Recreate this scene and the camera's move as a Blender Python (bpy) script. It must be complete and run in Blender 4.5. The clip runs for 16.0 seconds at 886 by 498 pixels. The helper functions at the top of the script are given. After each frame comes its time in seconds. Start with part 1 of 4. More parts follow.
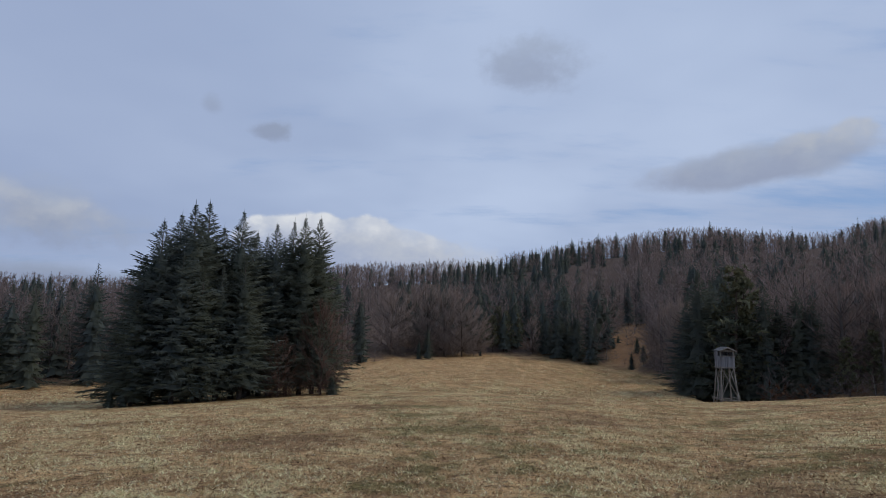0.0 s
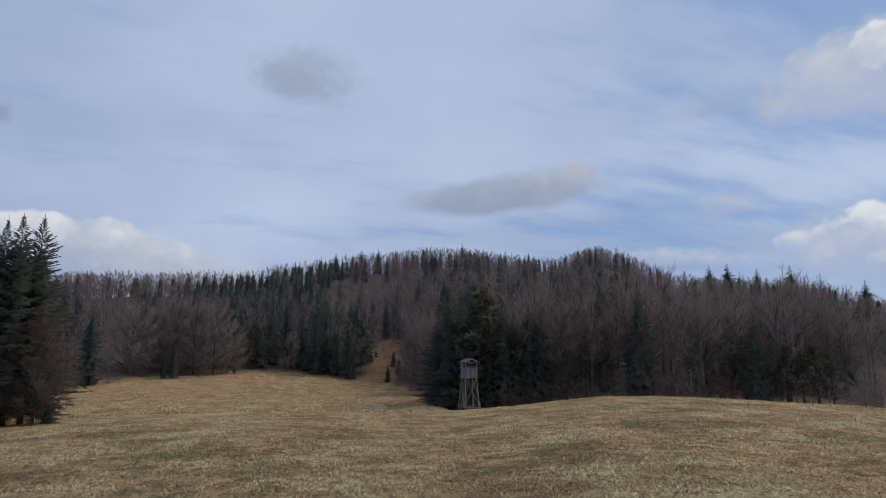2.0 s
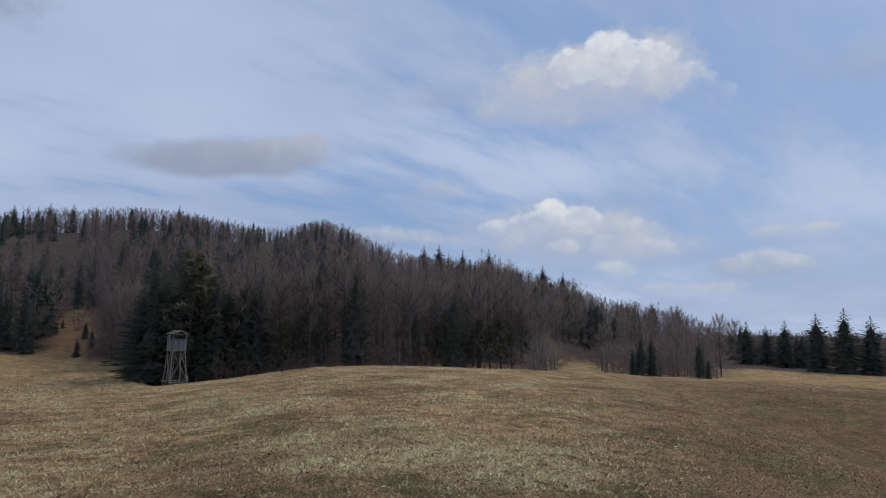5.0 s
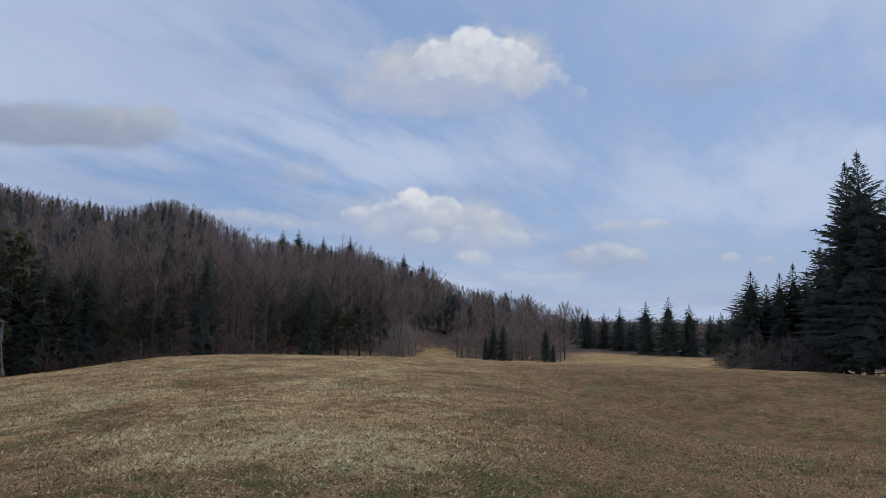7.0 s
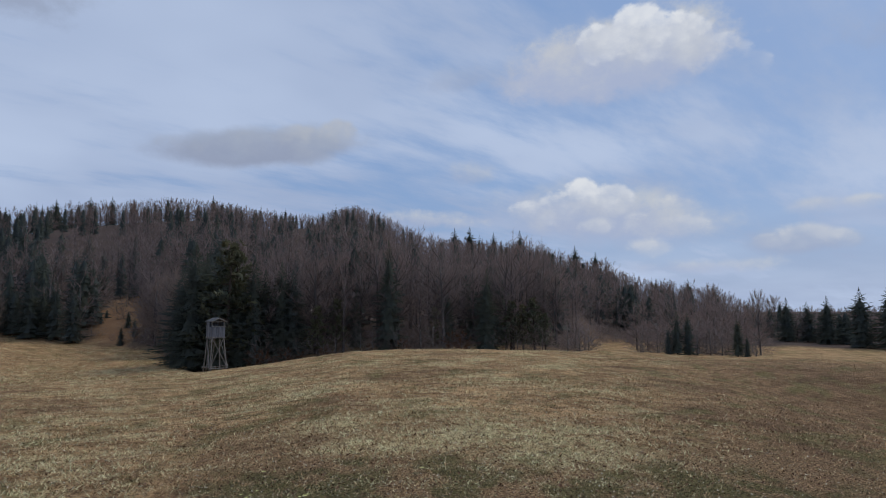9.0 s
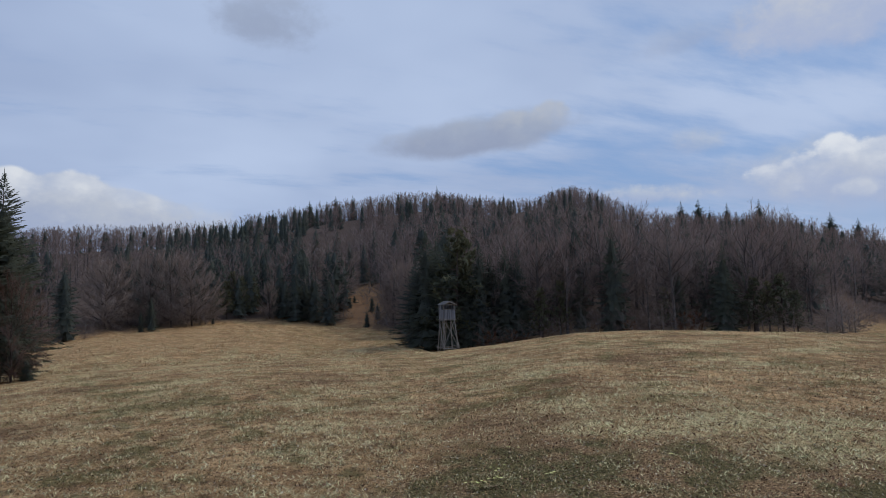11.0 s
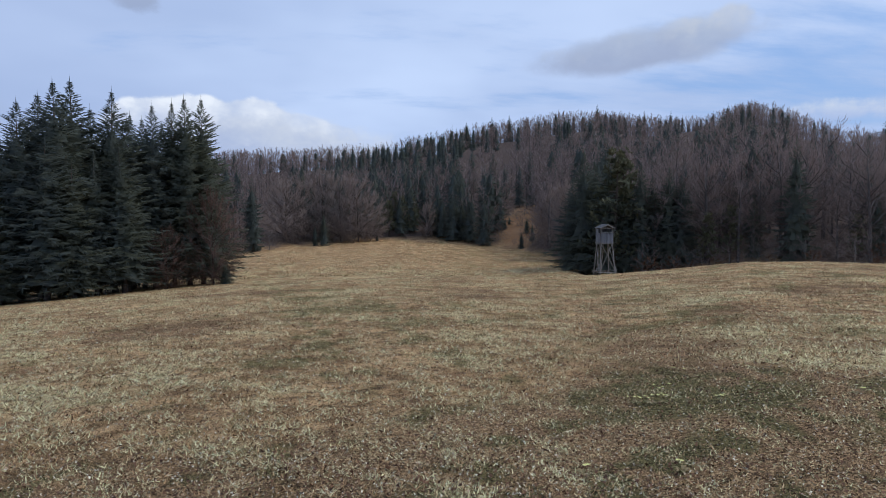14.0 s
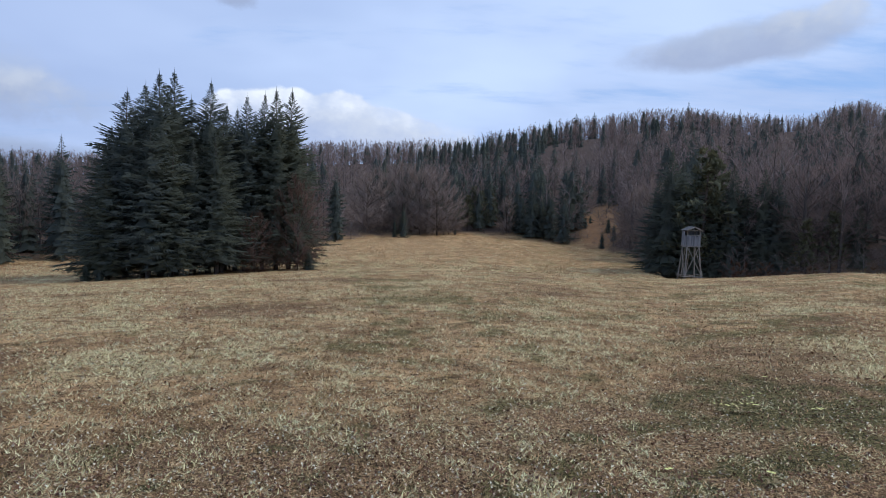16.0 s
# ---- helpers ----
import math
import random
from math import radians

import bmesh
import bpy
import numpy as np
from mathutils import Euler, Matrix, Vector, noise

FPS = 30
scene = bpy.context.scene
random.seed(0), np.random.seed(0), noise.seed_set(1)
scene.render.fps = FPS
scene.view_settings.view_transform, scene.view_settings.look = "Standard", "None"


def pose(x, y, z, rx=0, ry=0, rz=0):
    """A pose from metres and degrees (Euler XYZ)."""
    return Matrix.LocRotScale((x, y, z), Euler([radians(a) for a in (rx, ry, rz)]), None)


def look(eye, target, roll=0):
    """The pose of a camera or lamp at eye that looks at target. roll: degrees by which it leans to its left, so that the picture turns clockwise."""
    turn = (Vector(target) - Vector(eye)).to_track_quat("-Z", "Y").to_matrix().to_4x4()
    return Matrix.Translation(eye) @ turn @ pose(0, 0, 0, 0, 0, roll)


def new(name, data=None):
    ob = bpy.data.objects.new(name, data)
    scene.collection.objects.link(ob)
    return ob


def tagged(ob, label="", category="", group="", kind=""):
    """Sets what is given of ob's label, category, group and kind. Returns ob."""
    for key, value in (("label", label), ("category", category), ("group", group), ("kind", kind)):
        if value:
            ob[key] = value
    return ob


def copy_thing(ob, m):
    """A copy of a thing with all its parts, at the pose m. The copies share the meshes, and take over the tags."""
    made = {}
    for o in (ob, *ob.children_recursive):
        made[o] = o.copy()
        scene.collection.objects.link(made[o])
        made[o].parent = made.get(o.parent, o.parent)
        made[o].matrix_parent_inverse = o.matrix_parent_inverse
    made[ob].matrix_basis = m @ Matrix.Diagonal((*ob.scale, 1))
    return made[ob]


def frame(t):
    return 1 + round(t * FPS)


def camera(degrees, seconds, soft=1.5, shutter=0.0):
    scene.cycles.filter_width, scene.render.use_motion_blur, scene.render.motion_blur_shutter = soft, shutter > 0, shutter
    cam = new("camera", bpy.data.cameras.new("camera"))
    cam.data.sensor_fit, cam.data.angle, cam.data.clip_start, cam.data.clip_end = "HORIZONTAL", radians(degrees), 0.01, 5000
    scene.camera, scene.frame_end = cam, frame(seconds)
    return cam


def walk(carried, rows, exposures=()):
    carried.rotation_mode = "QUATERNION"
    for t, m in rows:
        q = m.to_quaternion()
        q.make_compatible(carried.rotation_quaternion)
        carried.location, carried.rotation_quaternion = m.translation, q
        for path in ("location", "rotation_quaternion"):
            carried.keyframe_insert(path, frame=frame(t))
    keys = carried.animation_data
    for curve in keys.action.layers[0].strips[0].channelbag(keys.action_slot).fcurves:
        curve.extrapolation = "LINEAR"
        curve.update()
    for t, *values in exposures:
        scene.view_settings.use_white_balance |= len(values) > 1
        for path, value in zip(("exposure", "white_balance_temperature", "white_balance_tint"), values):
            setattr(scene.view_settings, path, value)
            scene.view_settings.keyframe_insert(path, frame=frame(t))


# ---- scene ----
# -- the camera: a phone held up by somebody who stands on the meadow and turns --
EYE = 1.65     # usual height of the lens over the grass
HELD = ((0, 1.70), (10.2, 1.70), (12.3, 1.69), (12.5, 1.68), (13.0, 1.63), (13.5, 1.61), (14.0, 1.585), (14.5, 1.57), (15.0, 1.55), (16.0, 1.54))
ARM = 0.45     # from the turning axis to the lens
PATH = (
    (0.0, 0.00, 7.63, 1.18),
    (0.5, -6.04, 7.91, 1.10),
    (1.0, -12.88, 8.63, 0.92),
    (1.5, -17.08, 9.39, 0.80),
    (2.0, -21.76, 9.27, 0.37),
    (2.5, -25.65, 8.69, 0.54),
    (3.0, -30.43, 8.56, 0.54),
    (3.5, -34.78, 8.30, 0.25),
    (4.0, -38.07, 7.50, 0.46),
    (4.5, -41.44, 7.19, 0.56),
    (5.0, -46.93, 6.95, 0.70),
    (5.2, -49.17, 7.14, 1.44),
    (5.5, -52.33, 7.06, 1.48),
    (5.8, -55.11, 6.87, 1.40),
    (6.1, -57.36, 6.63, 1.24),
    (6.4, -58.98, 6.35, 1.04),
    (6.7, -59.81, 6.11, 0.85),
    (7.0, -59.75, 5.93, 0.71),
    (7.3, -58.66, 5.86, 0.65),
    (7.5, -57.44, 5.79, 0.53),
    (8.0, -53.47, 5.51, -0.13),
    (8.5, -48.97, 5.45, -0.06),
    (9.0, -44.08, 5.38, -0.42),
    (9.5, -40.70, 5.10, -0.71),
    (10.0, -34.95, 4.78, -1.45),
    (10.2, -32.07, 4.70, -1.73),
    (10.6, -27.60, 4.50, -1.79),
    (11.0, -23.97, 4.07, -1.66),
    (11.4, -21.03, 3.47, -1.45),
    (11.8, -18.63, 2.73, -1.21),
    (12.3, -16.16, 1.71, -1.03),
    (12.5, -15.10, 1.40, -1.69),
    (13.0, -12.99, -0.75, -0.64),
    (13.5, -10.99, -2.47, -0.86),
    (14.0, -9.64, -2.85, -0.38),
    (14.5, -8.20, -3.45, -0.33),
    (15.0, -7.69, -3.86, -0.33),
    (15.5, -6.27, -4.12, -0.13),
    (16.0, -2.51, -3.38, 1.65),
)


def heading(t, yaw, pitch, roll):
    a, b = radians(yaw), radians(pitch)
    eye = Vector((-ARM * math.sin(a), ARM * math.cos(a) - ARM, float(np.interp(t, *zip(*HELD)))))
    way = Vector((-math.sin(a) * math.cos(b), math.cos(a) * math.cos(b), math.sin(b)))
    return t, look(eye, eye + way, roll)


cam = camera(71.2, 16.0, soft=0.7)
walk(cam, [heading(*row) for row in PATH],
     exposures=[(0.0, -0.11, 6550, 10), (7.5, -0.15, 6550, 10), (10.0, -0.15, 6490, 10), (12.5, 0.03, 6300, 10), (14.5, 0.25, 6150, 10), (16.0, 0.33, 6100, 10)])

# -- sky and sun --
SUN_AZ, SUN_EL = -92.0, 46.0      # degrees from straight ahead, to the left positive; height
world = bpy.data.worlds.new("sky")
scene.world = world
world.use_nodes = True


class Nodes:
    """Short ways to write a node tree."""

    def __init__(self, tree):
        self.tree = tree
        tree.nodes.clear()

    def add(self, kind, inputs=(), operation="", use_clamp=False, data_type="", interpolation_type="", noise_dimensions="", attribute_name=""):
        n = self.tree.nodes.new(kind)
        if operation:
            n.operation = operation
        if use_clamp:
            n.use_clamp = True
        if data_type:
            n.data_type = data_type
        if interpolation_type:
            n.interpolation_type = interpolation_type
        if noise_dimensions:
            n.noise_dimensions = noise_dimensions
        if attribute_name:
            n.attribute_name = attribute_name
        for k, v in dict(inputs).items():
            self.put(n.inputs[k], v)
        return n

    def put(self, socket, v):
        if isinstance(v, bpy.types.NodeSocket):
            self.tree.links.new(v, socket)
        elif isinstance(v, (tuple, list)) and len(v) == 3 and socket.type == "RGBA":
            socket.default_value = (*v, 1.0)
        else:
            socket.default_value = v

    def math(self, op, a, b=0.0, c=0.0, clamp=False):
        n = self.add("ShaderNodeMath", operation=op, use_clamp=clamp)
        for i, v in enumerate((a, b, c)):
            self.put(n.inputs[i], v)
        return n.outputs[0]

    def mix(self, f, a, b):
        n = self.add("ShaderNodeMix", data_type="RGBA")
        self.put(n.inputs[0], f)
        self.put(n.inputs[6], a)
        self.put(n.inputs[7], b)
        return n.outputs[2]

    def ramp(self, v, lo, hi, a=0.0, b=1.0, smooth=True):
        n = self.add("ShaderNodeMapRange", interpolation_type="SMOOTHSTEP" if smooth else "LINEAR")
        for i, x in enumerate((v, lo, hi, a, b)):
            self.put(n.inputs[i], x)
        return n.outputs[0]

    def noise(self, vec, scale, detail=3.0, rough=0.55, dims="3D"):
        n = self.add("ShaderNodeTexNoise", noise_dimensions=dims)
        if vec is not None:
            self.put(n.inputs["Vector"], vec)
        for k, v in (("Scale", scale), ("Detail", detail), ("Roughness", rough)):
            n.inputs[k].default_value = v
        return n.outputs[0]


w = Nodes(world.node_tree)
sky = w.add("ShaderNodeTexSky")
sky.sky_type, sky.sun_disc = "NISHITA", False
sky.sun_elevation, sky.sun_rotation = radians(SUN_EL), radians(-SUN_AZ)
sky.air_density, sky.dust_density, sky.ozone_density = 1.0, 1.2, 1.5
way = w.add("ShaderNodeTexCoord").outputs["Generated"]
xyz = w.add("ShaderNodeSeparateXYZ", {0: way})
wx, wy, wz = xyz.outputs
azim = w.math("MULTIPLY", w.math("ARCTAN2", w.math("MULTIPLY", wx, -1.0), wy), 57.29578)
elev = w.math("MULTIPLY", w.math("ARCSINE", wz), 57.29578)
# the cloud layer as it lies overhead
lift = w.math("ADD", w.math("MAXIMUM", wz, 0.0), 0.16)
flat = w.add("ShaderNodeCombineXYZ", {0: w.math("DIVIDE", wx, lift), 1: w.math("DIVIDE", wy, lift), 2: 0.0}).outputs[0]
tilted = w.add("ShaderNodeMapping", {"Vector": flat, "Rotation": (0, 0, radians(35)), "Scale": (0.55, 1.5, 1.0)}).outputs[0]
streak = w.noise(tilted, 1.6, 7.0, 0.6)
broad = w.noise(flat, 0.55, 4.0, 0.5)
veil_n = w.math("ADD", w.math("MULTIPLY", streak, 0.80), w.math("MULTIPLY", broad, 0.38))
# thicker towards the left, thinner and bluer to the right
veil_n = w.math("ADD", veil_n, w.math("MULTIPLY", w.ramp(azim, -60.0, 15.0, smooth=False), 0.17))
veil = w.ramp(veil_n, 0.48, 0.70, 0.14, 0.95)
veil = w.math("MAXIMUM", veil, w.ramp(elev, 14.0, -2.0, 0.0, 0.8))
SKY_K = 10.0        # the colours below are ten times brighter, as the whole stands at 0.1
k = lambda r, g, b: (r * SKY_K, g * SKY_K, b * SKY_K)
blue = w.mix(0.75, sky.outputs[0], k(0.23, 0.40, 0.74))
veil_col = w.mix(w.ramp(broad, 0.35, 0.65), k(0.40, 0.50, 0.72), k(0.55, 0.66, 0.88))
veil_col = w.mix(w.ramp(azim, 2.0, 34.0, 0.0, 0.55), veil_col, k(0.33, 0.41, 0.62))
colour = w.mix(veil, blue, veil_col)
puff_v = w.add("ShaderNodeCombineXYZ", {0: w.math("MULTIPLY", azim, 0.1), 1: w.math("MULTIPLY", elev, 0.13), 2: 0.0}).outputs[0]
puff = w.math("SUBTRACT", w.noise(puff_v, 2.6, 9.0, 0.6), 0.5)
fine = w.math("SUBTRACT", w.noise(puff_v, 9.0, 7.0, 0.62), 0.5)
lump = w.math("ADD", w.math("MULTIPLY", puff, 1.7), w.math("MULTIPLY", fine, 0.4))
# round billows, as a heap of cloud has them on its crown
bent = w.add("ShaderNodeVectorMath", {0: puff_v, 1: w.add("ShaderNodeCombineXYZ", {0: w.math("MULTIPLY", puff, 0.30), 1: w.math("MULTIPLY", fine, 0.16), 2: 0.0}).outputs[0]}, operation="ADD").outputs[0]


def billow(scale):
    v = w.add("ShaderNodeTexVoronoi", {"Vector": bent, "Scale": scale})
    v.feature = "SMOOTH_F1"
    v.inputs["Smoothness"].default_value = 0.35
    return w.math("SUBTRACT", 0.42, v.outputs["Distance"])


bulge = w.math("ADD", w.math("ADD", w.math("MULTIPLY", billow(4.0), 0.40), w.math("MULTIPLY", billow(11.0), 0.14)), w.math("ADD", w.math("MULTIPLY", puff, 0.45), w.math("MULTIPLY", fine, 0.22)))


def heap(under, az, el, hw, hh, slope, cover, top, base, soften, rough=1.0):
    """One soft cloud: azimuth, elevation, half width, half height, slope, cover, brightness of its upper part and of its base, softness."""
    da = w.math("SUBTRACT", azim, az)
    du = w.math("DIVIDE", da, hw)
    dv = w.math("DIVIDE", w.math("SUBTRACT", w.math("SUBTRACT", elev, el), w.math("MULTIPLY", da, slope)), hh)
    down = w.math("MULTIPLY", w.math("MINIMUM", dv, 0.0), 0.4)
    d2 = w.math("ADD", w.math("MULTIPLY", du, du), w.math("ADD", w.math("MULTIPLY", dv, dv), w.math("MULTIPLY", down, down)))
    body = w.math("SUBTRACT", 1.0, w.math("SUBTRACT", w.math("SQRT", d2), w.math("MULTIPLY", lump, rough)))
    # crisp above, frayed below
    mask = w.math("MULTIPLY", w.ramp(w.math("ADD", body, w.math("MULTIPLY", w.math("MINIMUM", dv, 0.0), 0.35)), 0.10, 0.10 + soften), cover)
    lit = w.ramp(w.math("ADD", dv, w.math("ADD", w.math("MULTIPLY", lump, 1.1), w.math("MULTIPLY", du, -0.35))), -0.45, 0.95)
    tint = (0.96, 1.0, 1.06) if top > 0.6 else (0.80, 0.94, 1.22)
    shade = w.mix(lit, k(base * 0.80, base * 0.93, base * 1.28), k(*(top * c for c in tint)))
    return w.mix(mask, under, shade)


def crown_of(under, puffs, foot, cover, top, base, crisp=0.16, rough=0.8):
    """The heaped part of a cloud out of round puffs (azimuth, elevation, half width, half height), crisp above and lost towards its foot, a pair of elevations."""
    field = -1.0
    for az, el, hw, hh in puffs:
        du = w.math("DIVIDE", w.math("SUBTRACT", azim, az), hw)
        dv = w.math("DIVIDE", w.math("SUBTRACT", elev, el), hh)
        one = w.math("SUBTRACT", 1.0, w.math("SQRT", w.math("ADD", w.math("MULTIPLY", du, du), w.math("MULTIPLY", dv, dv))))
        n = w.add("ShaderNodeMath", operation="SMOOTH_MAX")
        for i, v in enumerate((field, one, 0.25)):
            w.put(n.inputs[i], v)
        field = n.outputs[0]
    swell = w.math("ADD", field, w.math("MULTIPLY", bulge, rough))
    wavy = w.math("ADD", elev, w.math("MULTIPLY", bulge, 0.9 * (foot[1] - foot[0])))
    fall = w.ramp(wavy, foot[0], foot[1])
    mask = w.math("MULTIPLY", w.math("MULTIPLY", w.ramp(swell, 0.10, 0.10 + crisp), fall), cover)
    # white above, greyer towards the foot, with soft shade between the bulges
    lit = w.ramp(w.math("ADD", wavy, w.math("MULTIPLY", bulge, 0.9 * (foot[1] - foot[0]))), foot[0], foot[1] * 1.25 - foot[0] * 0.25)
    shade = w.mix(lit, k(base * 0.84, base * 0.95, base * 1.20), k(top * 0.96, top, top * 1.06))
    return w.mix(mask, under, shade)


colour = heap(colour, 6.0, 6.4, 17.0, 4.2, 0.12, 0.80, 0.64, 0.48, 0.5, 0.4)
colour = crown_of(colour, ((15.5, 8.3, 4.0, 2.2), (11.5, 8.6, 4.5, 2.4), (7.4, 8.6, 4.4, 2.5), (3.6, 7.6, 3.8, 2.3), (0.2, 6.9, 3.2, 2.0), (-3.0, 5.8, 3.5, 1.8)), (5.0, 10.4), 0.95, 0.84, 0.54, 0.16, 0.5)
colour = heap(colour, 33.0, 8.2, 10.0, 4.6, 0.05, 0.60, 0.50, 0.35, 0.9)
colour = crown_of(colour, ((36.0, 8.6, 5.0, 3.0), (31.0, 8.0, 4.5, 2.6)), (4.2, 10.0), 0.5, 0.60, 0.42, 0.5, 0.6)
colour = heap(colour, 31.0, 3.6, 12.0, 1.6, 0.03, 0.6, 0.36, 0.30, 0.7, 0.5)
colour = heap(colour, 16.0, 17.4, 2.6, 1.4, 0.0, 0.60, 0.36, 0.34, 0.6)
colour = heap(colour, 21.4, 18.9, 1.4, 1.3, 0.0, 0.40, 0.38, 0.36, 0.9)
colour = heap(colour, -8.2, 23.8, 7.4, 4.2, 0.0, 0.60, 0.44, 0.36, 0.7, 0.8)
colour = heap(colour, -27.4, 14.0, 12.5, 2.9, -0.09, 0.90, 0.50, 0.41, 0.45, 0.35)
colour = crown_of(colour, ((-20.5, 13.8, 2.6, 1.3), (-25.6, 14.4, 3.4, 1.7), (-30.6, 15.0, 3.6, 1.9), (-34.4, 15.7, 2.4, 1.8)), (12.8, 17.5), 0.80, 0.60, 0.46, 0.3, 0.5)
colour = heap(colour, -60.2, 20.9, 14.5, 5.4, -0.08, 0.94, 0.68, 0.57, 0.42, 0.5)
colour = crown_of(colour, ((-58.8, 22.9, 2.6, 2.0), (-62.4, 23.4, 3.4, 2.8), (-66.0, 22.4, 3.4, 2.6), (-69.0, 20.6, 3.0, 2.3), (-71.2, 19.4, 2.2, 1.7)), (17.6, 25.4), 0.90, 0.90, 0.62, 0.18, 0.7)
colour = heap(colour, -47.0, 20.6, 7.0, 2.6, -0.1, 0.45, 0.56, 0.47, 0.9)
colour = heap(colour, -59.0, 7.6, 14.0, 4.6, 0.08, 0.85, 0.68, 0.56, 0.6, 0.4)
colour = crown_of(colour, ((-52.2, 8.4, 2.6, 1.6), (-54.6, 8.9, 2.3, 1.8), (-57.0, 9.9, 2.0, 2.0), (-59.6, 9.5, 2.4, 2.0)), (6.4, 11.2), 0.95, 0.88, 0.60, 0.25, 0.8)
colour = crown_of(colour, ((-65.2, 8.7, 2.6, 1.2),), (7.2, 9.8), 0.75, 0.76, 0.60, 0.5, 0.9)
colour = crown_of(colour, ((-58.2, 7.2, 2.1, 1.2), (-62.0, 7.2, 2.5, 1.5), (-65.6, 6.9, 3.0, 1.4)), (5.2, 8.4), 0.9, 0.80, 0.60, 0.45, 0.9)
colour = crown_of(colour, ((-62.5, 5.0, 2.6, 1.3),), (3.6, 6.2), 0.85, 0.78, 0.60, 0.5, 0.9)
colour = heap(colour, -74.0, 5.0, 6.0, 1.9, 0.0, 0.60, 0.58, 0.50, 0.6, 0.5)
colour = crown_of(colour, ((-71.8, 5.2, 1.7, 0.9), (-74.6, 5.4, 3.0, 1.7), (-77.0, 5.0, 2.0, 1.3)), (3.6, 6.6), 0.88, 0.78, 0.56, 0.35, 0.6)
colour = crown_of(colour, ((-75.4, 7.7, 3.0, 1.2), (-78.6, 7.8, 2.6, 0.9)), (6.6, 8.4), 0.65, 0.70, 0.58, 0.5, 0.6)
colour = heap(colour, -46.0, 12.0, 4.5, 1.7, 0.0, 0.45, 0.64, 0.52, 0.9)
colour = heap(colour, -42.0, 7.8, 7.0, 1.6, 0.0, 0.70, 0.70, 0.55, 0.6)
colour = heap(colour, -66.0, 3.2, 9.0, 1.2, 0.0, 0.60, 0.72, 0.58, 0.8)
colour = crown_of(colour, ((-84.8, 4.9, 1.2, 0.7), (-87.4, 4.4, 1.5, 0.9)), (3.6, 5.2), 0.6, 0.70, 0.56, 0.45, 0.6)
colour = heap(colour, -84.0, 20.0, 10.0, 3.4, 0.05, 0.50, 0.60, 0.48, 0.9)
bg = w.add("ShaderNodeBackground", {0: colour, 1: 0.094})
w.add("ShaderNodeOutputWorld", {0: bg.outputs[0]})

sun = new("sun", bpy.data.lights.new("sun", "SUN"))
sun.data.energy, sun.data.angle, sun.data.color = 1.25, radians(14), (1.0, 0.92, 0.80)
sa, se = radians(SUN_AZ), radians(SUN_EL)
sun.matrix_world = look((-60 * math.sin(sa) * math.cos(se), 60 * math.cos(sa) * math.cos(se), 60 * math.sin(se)), (0, 0, 0))
tagged(sun, kind="structure")


# -- materials --
def material(name, build, rough=0.9, spec=0.2, metal=0.0, thin=0.0):
    """build(n) gives a colour socket or value and a height socket or None. thin: the share of light that leaves, sprays and fine twigs let through."""
    m = bpy.data.materials.new(name)
    m.use_nodes = True
    n = Nodes(m.node_tree)
    colour, height, strength, dist = build(n)
    p = n.add("ShaderNodeBsdfPrincipled", {"Base Color": colour, "Roughness": rough, "Metallic": metal, "Specular IOR Level": spec})
    if height is not None:
        b = n.add("ShaderNodeBump", {"Strength": strength, "Distance": dist, "Height": height})
        n.put(p.inputs["Normal"], b.outputs[0])
    surface = p.outputs[0]
    if thin:
        t = n.add("ShaderNodeBsdfTranslucent", {"Color": colour})
        surface = n.add("ShaderNodeMixShader", {0: thin, 1: surface, 2: t.outputs[0]}).outputs[0]
    n.add("ShaderNodeOutputMaterial", {0: surface})
    return m


def place(n):
    return n.add("ShaderNodeTexCoord").outputs["Object"]


def rand_mix(a, b, c=None):
    """Colour by island, with a slow change over the thing."""
    def build(n):
        r = n.add("ShaderNodeNewGeometry").outputs["Random Per Island"]
        o = n.add("ShaderNodeObjectInfo").outputs["Random"]
        col = n.mix(r, a, b)
        if c is not None:
            col = n.mix(n.ramp(n.math("ADD", n.noise(place(n), 0.35, 3.0), n.math("MULTIPLY", o, 0.3)), 0.45, 0.85), col, c)
        return col, None, 0, 0
    return build


def bark_like(a, b, scale, stretch):
    def build(n):
        v = n.add("ShaderNodeMapping", {"Vector": place(n), "Scale": (1, 1, stretch)}).outputs[0]
        h = n.noise(v, scale, 6.0, 0.65)
        big = n.noise(place(n), scale * 0.12, 3.0)
        return n.mix(n.ramp(n.math("ADD", n.math("MULTIPLY", h, 0.7), n.math("MULTIPLY", big, 0.3)), 0.35, 0.65), a, b), h, 0.6, 0.03
    return build


NEEDLE = material("spruce needles", rand_mix((0.104, 0.125, 0.120), (0.132, 0.156, 0.142), (0.129, 0.144, 0.110)), 0.9, 0.0, thin=0.45)
NEEDLE_PINE = material("pine needles", rand_mix((0.089, 0.104, 0.078), (0.135, 0.148, 0.096), (0.155, 0.151, 0.086)), 0.8, thin=0.35)
TWIG = material("bare twigs", rand_mix((0.199, 0.162, 0.153), (0.292, 0.238, 0.222), (0.270, 0.207, 0.189)), 0.95, 0.0, thin=0.4)
TWIG_PALE = material("light brown bare twigs", rand_mix((0.230, 0.190, 0.171), (0.333, 0.274, 0.244), (0.305, 0.245, 0.213)), 0.95, 0.0, thin=0.4)
TWIG_RED = material("reddish bare twigs", rand_mix((0.123, 0.082, 0.068), (0.200, 0.129, 0.103)), 0.9, thin=0.4)
